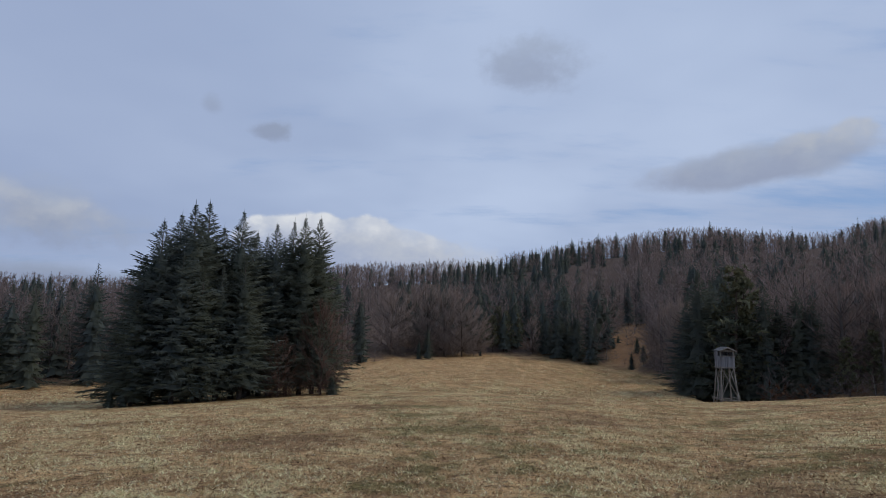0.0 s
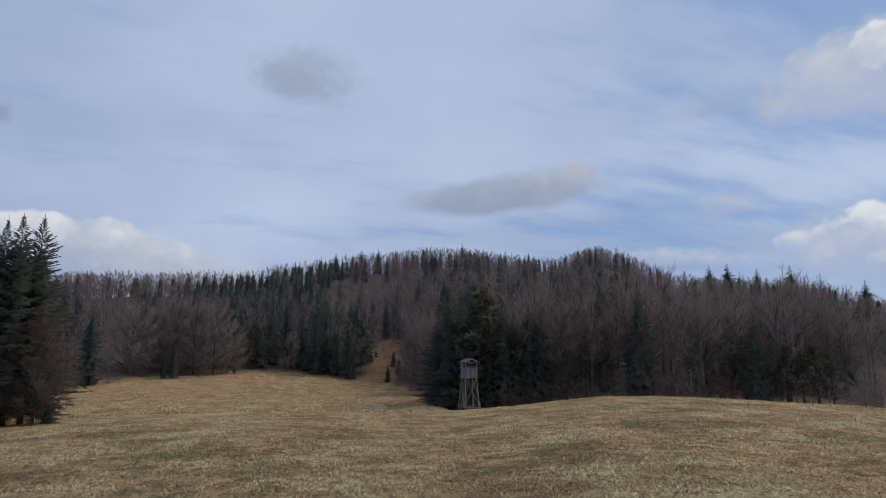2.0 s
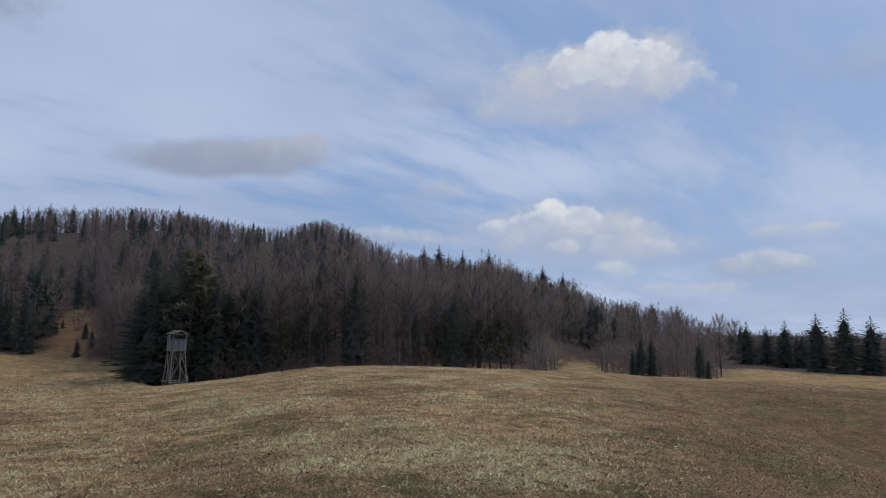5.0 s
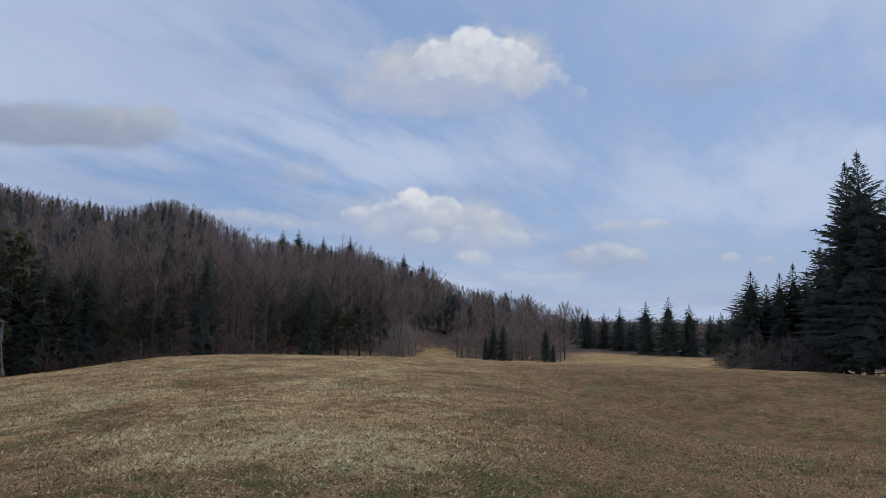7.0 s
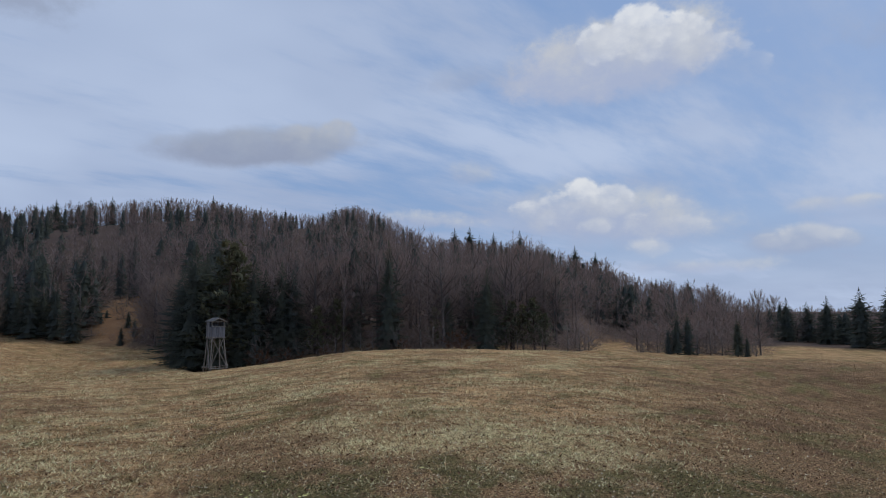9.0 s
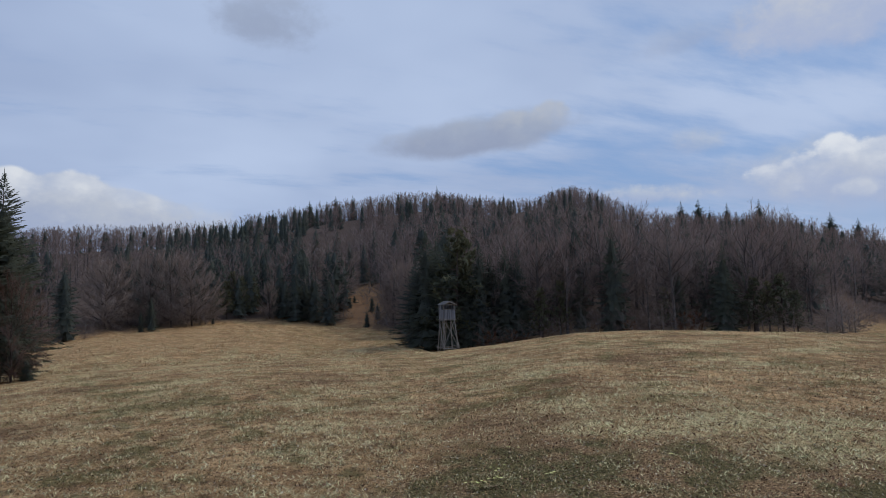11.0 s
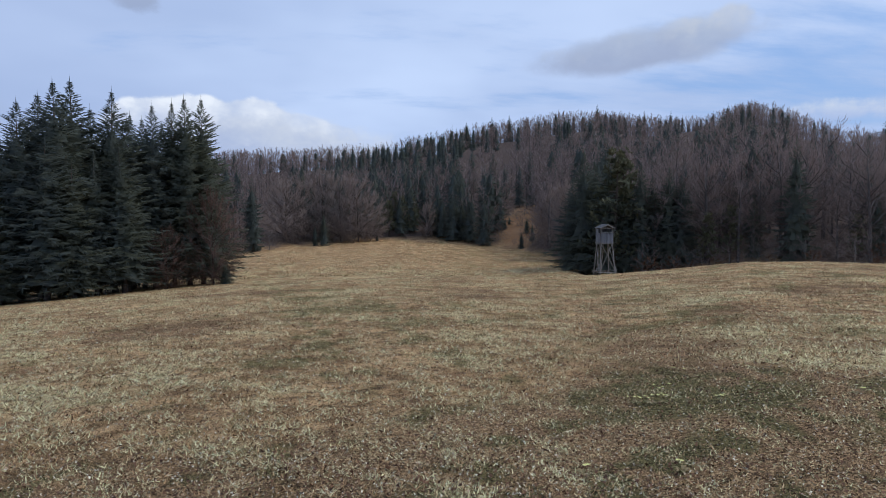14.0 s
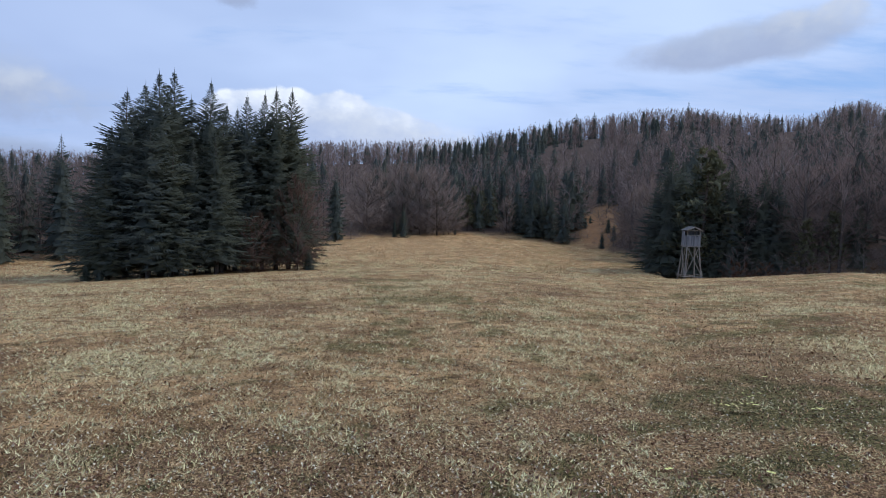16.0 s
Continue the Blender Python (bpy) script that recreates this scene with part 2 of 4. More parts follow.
BARK = material("grey bark", bark_like((0.110, 0.099, 0.090), (0.297, 0.281, 0.259), 6.0, 0.35), 0.95)
BARK_DARK = material("dark bark", bark_like((0.046, 0.036, 0.030), (0.130, 0.104, 0.086), 6.0, 0.35), 0.95)
BARK_FAR = material("dim bark", bark_like((0.068, 0.058, 0.053), (0.146, 0.127, 0.117), 6.0, 0.35), 0.95)
LEAF_DRY = material("dry beech leaves", rand_mix((0.10, 0.050, 0.030), (0.22, 0.115, 0.065)), 0.85)
WOOD_GREY = material("weathered boards", bark_like((0.10, 0.106, 0.118), (0.23, 0.24, 0.258), 9.0, 0.06), 0.85)
WOOD_POST = material("weathered poles", bark_like((0.13, 0.12, 0.105), (0.28, 0.265, 0.24), 8.0, 0.1), 0.9)
ROOF_FELT = material("roofing felt", bark_like((0.07, 0.07, 0.07), (0.14, 0.14, 0.14), 5.0, 1.0), 0.9)
DARK_IN = material("dark opening", lambda n: ((0.02, 0.02, 0.02), None, 0, 0), 0.9)


def blade_colour(n):
    """Dry blades from brown to straw, by a tone laid on each blade and by chance."""
    r = n.add("ShaderNodeNewGeometry").outputs["Random Per Island"]
    tone = n.add("ShaderNodeAttribute", attribute_name="tone").outputs["Fac"]
    t = n.math("ADD", n.math("MULTIPLY", tone, 0.55), n.math("SUBTRACT", n.math("MULTIPLY", r, 0.70), 0.06), clamp=True)
    col = n.mix(n.ramp(t, 0.0, 0.5), (0.116, 0.067, 0.034), (0.497, 0.303, 0.151))
    col = n.mix(n.ramp(t, 0.45, 1.0), col, (0.792, 0.754, 0.426))
    return col, None, 0, 0


BLADE = material("dry grass blades", blade_colour, 0.8)
BLADE_GREEN = material("green grass blades", rand_mix((0.082, 0.086, 0.036), (0.248, 0.229, 0.101), (0.331, 0.244, 0.126)), 0.75)
PETAL = material("yellow petals", lambda n: ((0.792, 0.792, 0.281), None, 0, 0), 0.6)
PALE = material("pale dead leaves", rand_mix((0.497, 0.339, 0.210), (0.792, 0.769, 0.590)), 0.8)


def ground_colour(n):
    v = place(n)
    cover = n.add("ShaderNodeAttribute", attribute_name="cover")
    forest, bracken, green = n.add("ShaderNodeSeparateColor", {0: cover.outputs["Color"]}).outputs
    sward = n.add("ShaderNodeAttribute", attribute_name="sward")
    straw, brown, close = n.add("ShaderNodeSeparateColor", {0: sward.outputs["Color"]}).outputs
    mid = n.noise(v, 0.30, 6.0, 0.65)
    patch = n.noise(v, 0.95, 6.0, 0.70)
    small = n.noise(v, 2.8, 6.0, 0.72)
    tuft = n.noise(v, 9.0, 4.0, 0.7)
    tiny = n.noise(v, 30.0, 5.0, 0.8)
    speck = n.math("ADD", n.math("MULTIPLY", small, 0.25), n.math("ADD", n.math("MULTIPLY", tuft, 0.42), n.math("MULTIPLY", tiny, 0.33)))
    mixed = n.math("ADD", n.math("MULTIPLY", small, 0.35), n.math("ADD", n.math("MULTIPLY", patch, 0.4), n.math("MULTIPLY", mid, 0.25)))
    dark = n.mix(small, (0.084, 0.051, 0.028), (0.193, 0.116, 0.057))
    span = n.ramp(mixed, 0.44, 0.56)
    dry = n.mix(span, (0.306, 0.177, 0.076), (0.788, 0.508, 0.245))
    rust = n.ramp(n.noise(n.add("ShaderNodeMapping", {"Vector": v, "Location": (31, 17, 5)}).outputs[0], 0.55, 5.0, 0.65), 0.54, 0.66)
    dry = n.mix(n.math("MULTIPLY", rust, 0.6), dry, n.mix(span, (0.257, 0.128, 0.064), (0.595, 0.327, 0.173)))
    dry = n.mix(n.ramp(straw, 0.10, 0.80, 0.0, 0.85), dry, n.mix(span, (0.563, 0.356, 0.165), (0.792, 0.694, 0.361)))
    # brown herb; its dark tone also holds painted cloud shadow on the right
    dry = n.mix(n.math("MULTIPLY", brown, 0.9), dry, n.mix(span, (0.087, 0.048, 0.028), (0.212, 0.119, 0.064)))
    col = n.mix(n.ramp(speck, 0.435, 0.505), dark, dry)
    leaf = n.mix(n.ramp(speck, 0.42, 0.54), (0.074, 0.063, 0.024), n.mix(small, (0.168, 0.142, 0.053), (0.354, 0.275, 0.113)))
    col = n.mix(n.math("MULTIPLY", n.ramp(n.math("ADD", green, n.math("ADD", n.math("MULTIPLY", n.math("SUBTRACT", patch, 0.5), 1.3), n.math("MULTIPLY", n.math("SUBTRACT", small, 0.5), 1.3))), 0.15, 0.65), 0.85), col, leaf)
    chip = n.math("ADD", n.math("MULTIPLY", n.noise(v, 30.0, 4.0, 0.8), 0.55), n.math("MULTIPLY", n.noise(v, 90.0, 2.0, 0.8), 0.45))
    mat = n.mix(n.ramp(chip, 0.44, 0.50), (0.033, 0.022, 0.014), (0.257, 0.154, 0.076))
    mat = n.mix(n.ramp(chip, 0.51, 0.58), mat, (0.756, 0.508, 0.262))
    mat = n.mix(n.ramp(green, 0.02, 0.5, 0.0, 0.85), mat, n.mix(n.ramp(chip, 0.44, 0.56), (0.028, 0.032, 0.014), (0.217, 0.196, 0.073)))
    col = n.mix(n.ramp(close, 0.0, 0.9, 0.22, 0.85), col, mat)
    litter = n.mix(n.ramp(small, 0.3, 0.7), (0.064, 0.047, 0.040), (0.128, 0.090, 0.069))
    col = n.mix(forest, col, litter)
    col = n.mix(n.math("MULTIPLY", bracken, n.ramp(small, 0.25, 0.6, 0.4, 1.0)), col, n.mix(mid, (0.213, 0.116, 0.062), (0.463, 0.260, 0.136)))
    h = n.math("ADD", n.math("MULTIPLY", tuft, 0.7), n.math("MULTIPLY", tiny, 0.35))
    return col, h, 1.0, 0.11


GROUND = material("meadow", ground_colour, 0.95, 0.1)



# -- meshes from arrays --
def tri_mesh(name, verts, tris, mat, smooth=False, normals=None):
    """A mesh of triangles. normals: one for each vertex, to shade leaves and twigs as the soft mass that they form."""
    me = bpy.data.meshes.new(name)
    verts, tris = np.asarray(verts, np.float32).reshape(-1, 3), np.asarray(tris, np.int32).reshape(-1, 3)
    if normals is not None:
        a, b, c = verts[tris[:, 0]], verts[tris[:, 1]], verts[tris[:, 2]]
        wrong = np.einsum("ij,ij->i", np.cross(b - a, c - a), normals[tris[:, 0]]) < 0
        tris = np.where(wrong[:, None], tris[:, ::-1], tris).astype(np.int32)
    me.vertices.add(len(verts))
    me.vertices.foreach_set("co", verts.ravel())
    me.loops.add(len(tris) * 3)
    me.loops.foreach_set("vertex_index", tris.ravel())
    me.polygons.add(len(tris))
    me.polygons.foreach_set("loop_start", np.arange(0, len(tris) * 3, 3, dtype=np.int32))
    me.polygons.foreach_set("use_smooth", np.full(len(tris), smooth or normals is not None))
    me.update(calc_edges=True)
    if normals is not None:
        me.attributes.new("custom_normal", "FLOAT_VECTOR", "POINT").data.foreach_set("vector", np.asarray(normals, np.float32).ravel())
    me.materials.append(mat)
    return me


def part(name, data, parent, label=""):
    """Links a mesh, or a bmesh with its material, as one part under a thing or part."""
    ob = new(name, data)
    ob.parent = parent
    if label:
        ob["label"] = label
    return ob


def unit(v):
    return v / (np.linalg.norm(v, axis=-1, keepdims=True) + 1e-9)


class Soup:
    """Gathers triangles."""

    def __init__(self):
        self.v, self.t, self.m, self.n = [], [], [], 0

    def add(self, verts, tris, normals=None):
        verts, tris = np.asarray(verts, float).reshape(-1, 3), np.asarray(tris, int).reshape(-1, 3)
        self.v.append(verts)
        self.t.append(tris + self.n)
        self.n += len(verts)
        if normals is not None:
            self.m.append(normals)

    def leaves(self, V, centre, rng, out=0.8, up=0.45, stray=0.3):
        """Single triangles V (n, 3, 3), shaded as parts of a mass round centre, one point or one a triangle."""
        V = np.asarray(V, float)
        way = unit(V.mean(1) - centre)
        N = unit(way * out + np.array((0, 0, up)) + rng.normal(0, stray, way.shape))
        self.add(V, np.arange(len(V) * 3), np.repeat(N, 3, axis=0))

    def tube(self, pts, radii, sides=5):
        """A tapered round bar along points; ends in a tip where the last radius is 0."""
        pts = np.asarray(pts, float)
        rings = []
        for i, p in enumerate(pts):
            d = pts[min(i + 1, len(pts) - 1)] - pts[max(i - 1, 0)]
            d = d / (np.linalg.norm(d) + 1e-9)
            a = np.cross(d, (0, 0, 1) if abs(d[2]) < 0.9 else (1, 0, 0))
            a /= np.linalg.norm(a) + 1e-9
            b = np.cross(d, a)
            ang = np.arange(sides) * 2 * np.pi / sides
            rings.append(p + radii[i] * (np.cos(ang)[:, None] * a + np.sin(ang)[:, None] * b))
        tris = []
        for i in range(len(pts) - 1):
            for j in range(sides):
                q, r = i * sides + j, i * sides + (j + 1) % sides
                tris += [(q, r, q + sides), (r, r + sides, q + sides)]
        self.add(np.concatenate(rings), tris)

    def get(self):
        return np.concatenate(self.v), np.concatenate(self.t), np.concatenate(self.m) if self.m else None

    def mesh(self, name, mat, smooth=False):
        v, t, m = self.get()
        return tri_mesh(name, v, t, mat, smooth, m)


# -- the lie of the land, seen from the turning axis --
# azimuth and, in that direction, the distance and height of the near meadow's crest
CREST = np.array((
    (-180, 60, -2.5), (-110, 55, -2.4), (-94, 52, -2.2), (-82, 50, -2.2), (-70, 50, -2.2), (-62, 50, -2.05),
    (-58, 50, -1.95), (-56.5, 50, -1.85), (-54, 50, -1.75), (-44, 50, -1.6), (-36, 50, -1.75), (-28, 53, -2.85),
    (-23, 56, -3.5), (-17, 66, -4.1), (-11, 66, -3.9), (-3, 60, -3.5), (8, 55, -3.3), (20, 50, -3.6),
    (35, 50, -4), (60, 50, -3.6), (180, 60, -2.5)), float)
# azimuth and, in that direction, the distance and height of the wood's edge
EDGE = np.array((
    (-180, 90, -4), (-110, 75, -4), (-94, 66, -3.2), (-82, 130, -6.4), (-70, 125, -6), (-62, 112, -4.9),
    (-58, 106, -4.4), (-56.5, 72, -3.4), (-54, 66, -3), (-44, 62, -2.6), (-36, 62, -3), (-28, 64, -4),
    (-23, 70, -4.8), (-17, 104, -4), (-11, 110, -3), (-3, 114, -2.4), (8, 96, -3.4), (20, 78, -4.7),
    (35, 74, -4.6), (60, 85, -4.6), (180, 90, -4)), float)
# azimuth and, in that direction, the distance and height of the ridge
TOP = np.array((
    (-180, 300, -6), (-110, 160, -8), (-94, 150, -7), (-82, 210, -8.5), (-70, 215, -5.5), (-62, 245, 1.7),
    (-58, 265, 9.1), (-56.5, 272, 10.1), (-54, 285, 15.2), (-44, 310, 21.9), (-36, 330, 40.7), (-28, 335, 38.3),
    (-23, 340, 42.8), (-17, 340, 40.6), (-11, 340, 35.6), (-3, 340, 27.1), (8, 340, 23.5), (20, 320, 14.2),
    (35, 300, 10), (60, 280, 6), (180, 300, -6)), float)
# azimuth and elevation of the treetops along the skyline
SKYLINE = np.array((
    (-180, 0.50), (-94, 0.30), (-76, -0.10), (-72, 0.10), (-70, 0.50), (-67.7, 1.60), (-65.4, 2.20), (-62.3, 2.50), (-59.8, 3.45), (-58.6, 4.45), (-57, 4.45),
    (-53.5, 5.75), (-51.4, 6.15), (-44.7, 6.45), (-42.2, 6.85), (-39.7, 8.25), (-37.6, 9.15), (-35.5, 9.45), (-32.3, 8.55), (-28, 8.85), (-25.5, 9.25), (-20.8, 9.65),
    (-16.7, 9.05), (-13.3, 8.75), (-10.9, 8.25), (-7.7, 7.75), (-4.4, 6.95), (0.6, 6.65), (4.4, 6.45), (8.5, 6.25), (27.6, 4.15), (40, 3.80), (180, 0.50)), float)


def land_row(az):
    return [np.interp(az, t[:, 0], t[:, i]) for t in (CREST, EDGE, TOP) for i in (1, 2)]


def wave(x, y, size, seed):
    """Smooth rise and fall, made of a few sines."""
    rng = np.random.default_rng(seed)
    out = 0
    for _ in range(5):
        a, p, s = rng.uniform(0, 6.28), rng.uniform(0, 6.28), rng.uniform(0.7, 1.5) * 6.28 / size
        out = out + np.sin((x * np.cos(a) + y * np.sin(a)) * s + p)
    return out / 5


def height(az, r):
    """Ground height at azimuth (degrees) and distance."""
    rc, zc, rw, zw, rr, zr = land_row(az)
    far_z = np.minimum(zr - 12, -12.0)
    steps_r = [0 * rc, rc * 0.5, rc, rw, rw + 12, rr, rr + 140, 0 * rr + 900, 0 * rr + 4500]
    steps_z = [0 * rc, zc * 0.44, zc, zw, zw + (zr - zw) * 0.07, zr, zr - 6, far_z, far_z - 25]
    r = np.asarray(r, float)
    z = np.zeros(np.broadcast(r, rc).shape)
    # piecewise cubic with levelled-out slopes at the knots
    sl = [(steps_z[i + 1] - steps_z[i]) / (steps_r[i + 1] - steps_r[i]) for i in range(len(steps_r) - 1)]
    m = [sl[0]] + [np.where(sl[i - 1] * sl[i] > 0, 2 * sl[i - 1] * sl[i] / (sl[i - 1] + sl[i] + 1e-12), 0) for i in range(1, len(sl))] + [sl[-1]]
    for i in range(len(sl)):
        h = steps_r[i + 1] - steps_r[i]
        u = np.clip((r - steps_r[i]) / h, 0, 1)
        c = (2 * u**3 - 3 * u**2 + 1) * steps_z[i] + (u**3 - 2 * u**2 + u) * h * m[i] + (3 * u**2 - 2 * u**3) * steps_z[i + 1] + (u**3 - u**2) * h * m[i + 1]
        z = np.where((r >= steps_r[i]) & (r <= steps_r[i + 1]), c, z)
    a = np.radians(az)
    x, y = -r * np.sin(a), r * np.cos(a)
    # a shallow hollow on the right of the meadow
    z = z - 1.7 * np.exp(-((az + 88) / 17) ** 2) * np.exp(-((r - 27) / 12) ** 2)
    fade = np.clip(r / 14, 0, 1)
    z = z + fade * (0.10 * wave(x, y, 17, 1) + 0.05 * wave(x, y, 6, 2)) + 0.012 * wave(x, y, 1.6, 3) + fade * 0.040 * wave(x * 0.8 + y * 0.3, y * 1.4, 3.4, 8)
    z = z + np.clip((r - rw - 15) / 40, 0, 1) * 1.6 * wave(x, y, 45, 4)
    return z


# where fresh green grass stands out: x, y, size
GREEN_SPOTS = ((3.75, 5.6, 0.32), (3.2, 5.5, 0.45), (-0.4, 26.7, 0.8), (-1.0, 21.7, 0.6), (-0.4, 17.0, 0.6), (0.8, 16.9, 0.7), (-0.8, 9.0, 0.3), (1.9, 9.1, 0.35), (1.6, 13.2, 0.5))


def sward_at(x, y, az, r):
    """What the meadow is covered with: fresh green, long pale straw, brown herb (deepened on the right to paint in
    cloud shadow), short close turf; each 0 to 1.
    """
    soft = lambda v, lo, hi: np.clip((v - lo) / (hi - lo), 0, 1)
    band = 0.7 * wave(x * 0.8 + y * 0.6, (y * 0.8 - x * 0.6) * 2.6, 13, 21) + 0.8 * wave(x, y * 1.8, 5, 22) + 0.8 * wave(x, y, 2.1, 23) + 0.5 * wave(x, y, 0.9, 36)
    # a strip of long straw before the crest, and paler grass on the far tongue
    strip = np.exp(-((r - 10.3 - 0.7 * wave(x, y, 7, 24)) / 1.7) ** 2) * soft(az, -22, -32)
    straw = np.clip(soft(band, 0.0, 0.7) * 0.9 + 1.0 * strip + 0.25 * soft(az, -8, 12) * soft(r, 6, 18) * soft(r, 70, 50), 0, 1)
    rim = 5.2 + 3.0 * soft(az, -8, -30) + 4.5 * soft(az, -62, -80)
    close = np.clip(soft(r - rim - 0.6 * wave(x, y, 3.2, 35), 1.0, -0.8) + 0.35 * soft(band, -0.1, -0.8) * soft(r, 45, 30), 0, 1)
    # right-hand zone: brown herb plus cloud shadow and edge fall-off put into colour
    brown = np.clip(0.9 * soft(az, -56, -74) * soft(r, 3, 7) * soft(r, 60, 45) + 0.7 * soft(r, 60, 40) * soft(wave(x, y, 8, 25) + 0.6 * wave(x, y, 3, 26), 0.25, 0.8), 0, 1)
    # faint greener wheel tracks that lead away over the meadow
    side = x - 0.9 + 0.10 * y - 0.9 * np.sin(y / 9.0)
    tracks = sum(np.exp(-((side - s) / 0.45) ** 2) for s in (-0.85, 0.85)) * soft(y, 7, 11) * soft(y, 70, 40)
    patch = 0.55 * wave(x, y * 1.5, 4.2, 27) + 0.8 * wave(x, y, 1.5, 28) + 0.9 * wave(x, y, 0.7, 29) + 0.5 * wave(x, y, 0.4, 34)
    grn = 0.5 * tracks * soft(patch, -0.5, 0.7) + soft(patch, 0.0, 1.0) * (0.45 + 0.4 * close)
    olive = wave(x * 0.9 + y * 0.45, (y * 0.9 - x * 0.45) * 3.0, 9, 41) + 0.8 * wave(x, y * 2.0, 3.6, 42) + 0.6 * wave(x, y, 1.3, 43)
    grn = grn + 0.55 * soft(olive, 0.05, 0.9) * soft(r, 8, 12) * soft(az, 4, -16)
    grn = grn + 0.5 * soft(r, 55, 75) * soft(az, 2, -14) * soft(patch, -0.9, 0.6)
    grn = grn + 0.65 * soft(az, -46, -66) * soft(r, 14, 8) * soft(patch, -0.7, 0.5)
    # a lush strip before the straw on the right, and single green tufts
    grn = grn + 0.5 * np.exp(-((r - 7.4 - 0.5 * wave(x, y, 5, 33)) / 0.9) ** 2) * soft(az, -20, -34) * soft(patch, -0.6, 0.3)
    for gx, gy, gs in GREEN_SPOTS:
        grn = grn + soft(patch, -1.4, 0.1) * np.exp(-(((x - gx) / 1.4) ** 2 + ((y - gy) * 0.8) ** 2) / gs ** 2)
    grn = np.clip(grn, 0, 0.9) * (1 - 0.8 * strip)
    far = 1 - 0.5 * soft(r, 50, 75)
    straw, grn = straw * (1 - 0.8 * brown) * far, grn * far
    return grn, straw, brown, close


def spot(az, r, dz=0.0):
    a = math.radians(az)
    return Vector((-r * math.sin(a), r * math.cos(a), float(height(az, r)) + dz))


def ground():
    az = np.concatenate([np.arange(-180, -104, 4.0), np.arange(-104, 44, 0.5), np.arange(44, 180, 4.0)])
    r = np.concatenate([[0.02], np.geomspace(0.8, 400, 195), np.geomspace(420, 4400, 22)])
    A, Rr = np.meshgrid(az, r, indexing="ij")
    Z = height(A, Rr)
    V = np.stack([-Rr * np.sin(np.radians(A)), Rr * np.cos(np.radians(A)), Z], -1).reshape(-1, 3)
    na, nr = A.shape
    i, j = np.meshgrid(np.arange(na), np.arange(nr - 1), indexing="ij")
    a, b = i * nr + j, ((i + 1) % na) * nr + j
    T = np.stack([np.stack([a, b, b + 1], -1), np.stack([a, b + 1, a + 1], -1)], 2).reshape(-1, 3)
    me = tri_mesh("ground", V, T[:, ::-1], GROUND, True)
    rw = land_row(A)[2]
    X, Y = V[:, 0].reshape(A.shape), V[:, 1].reshape(A.shape)
    wob = 2.0 * wave(X, Y, 11, 7)
    wood = np.clip((Rr - rw - 1.5 + wob) / 2.5, 0, 1)
    wood = np.where((A < -58.2) & (Rr > rw), np.clip((Rr - rw - 6 + wob) / 3, 0, 1), wood)
    wood = np.where((A < -56.8) & (A > -61.5) & (Rr > rw), np.clip((Rr - rw - 1 + wob) / 3, 0, 1), wood)
    wood = np.where((A < -85) & (Rr < 60), 0, wood)
    brk = np.exp(-((A + 16.7) / 1.6) ** 4) * np.clip((Rr - 104) / 4, 0, 1) * np.clip((136 - Rr + 3 * wob) / 6, 0, 1)
    brk = np.maximum(brk, 0.22 * np.exp(-((A + 59.3) / 2.6) ** 4) * np.clip((Rr - 101) / 3, 0, 1) * np.clip((119 - Rr + 2 * wob) / 4, 0, 1))
    grn, straw, brown, close = sward_at(X, Y, A, Rr)
    cov = me.color_attributes.new("cover", "FLOAT_COLOR", "POINT")
    C = np.stack([wood * (1 - brk), brk, grn, np.ones_like(grn)], -1).reshape(-1, 4).astype(np.float32)
    cov.data.foreach_set("color", C.ravel())
    swd = me.color_attributes.new("sward", "FLOAT_COLOR", "POINT")
    swd.data.foreach_set("color", np.stack([straw, brown, close, np.ones_like(grn)], -1).reshape(-1, 4).astype(np.float32).ravel())
    return tagged(new("ground", me), "rolling meadow of dry yellow grass and brown wood floor", "ground", kind="structure")


ground()


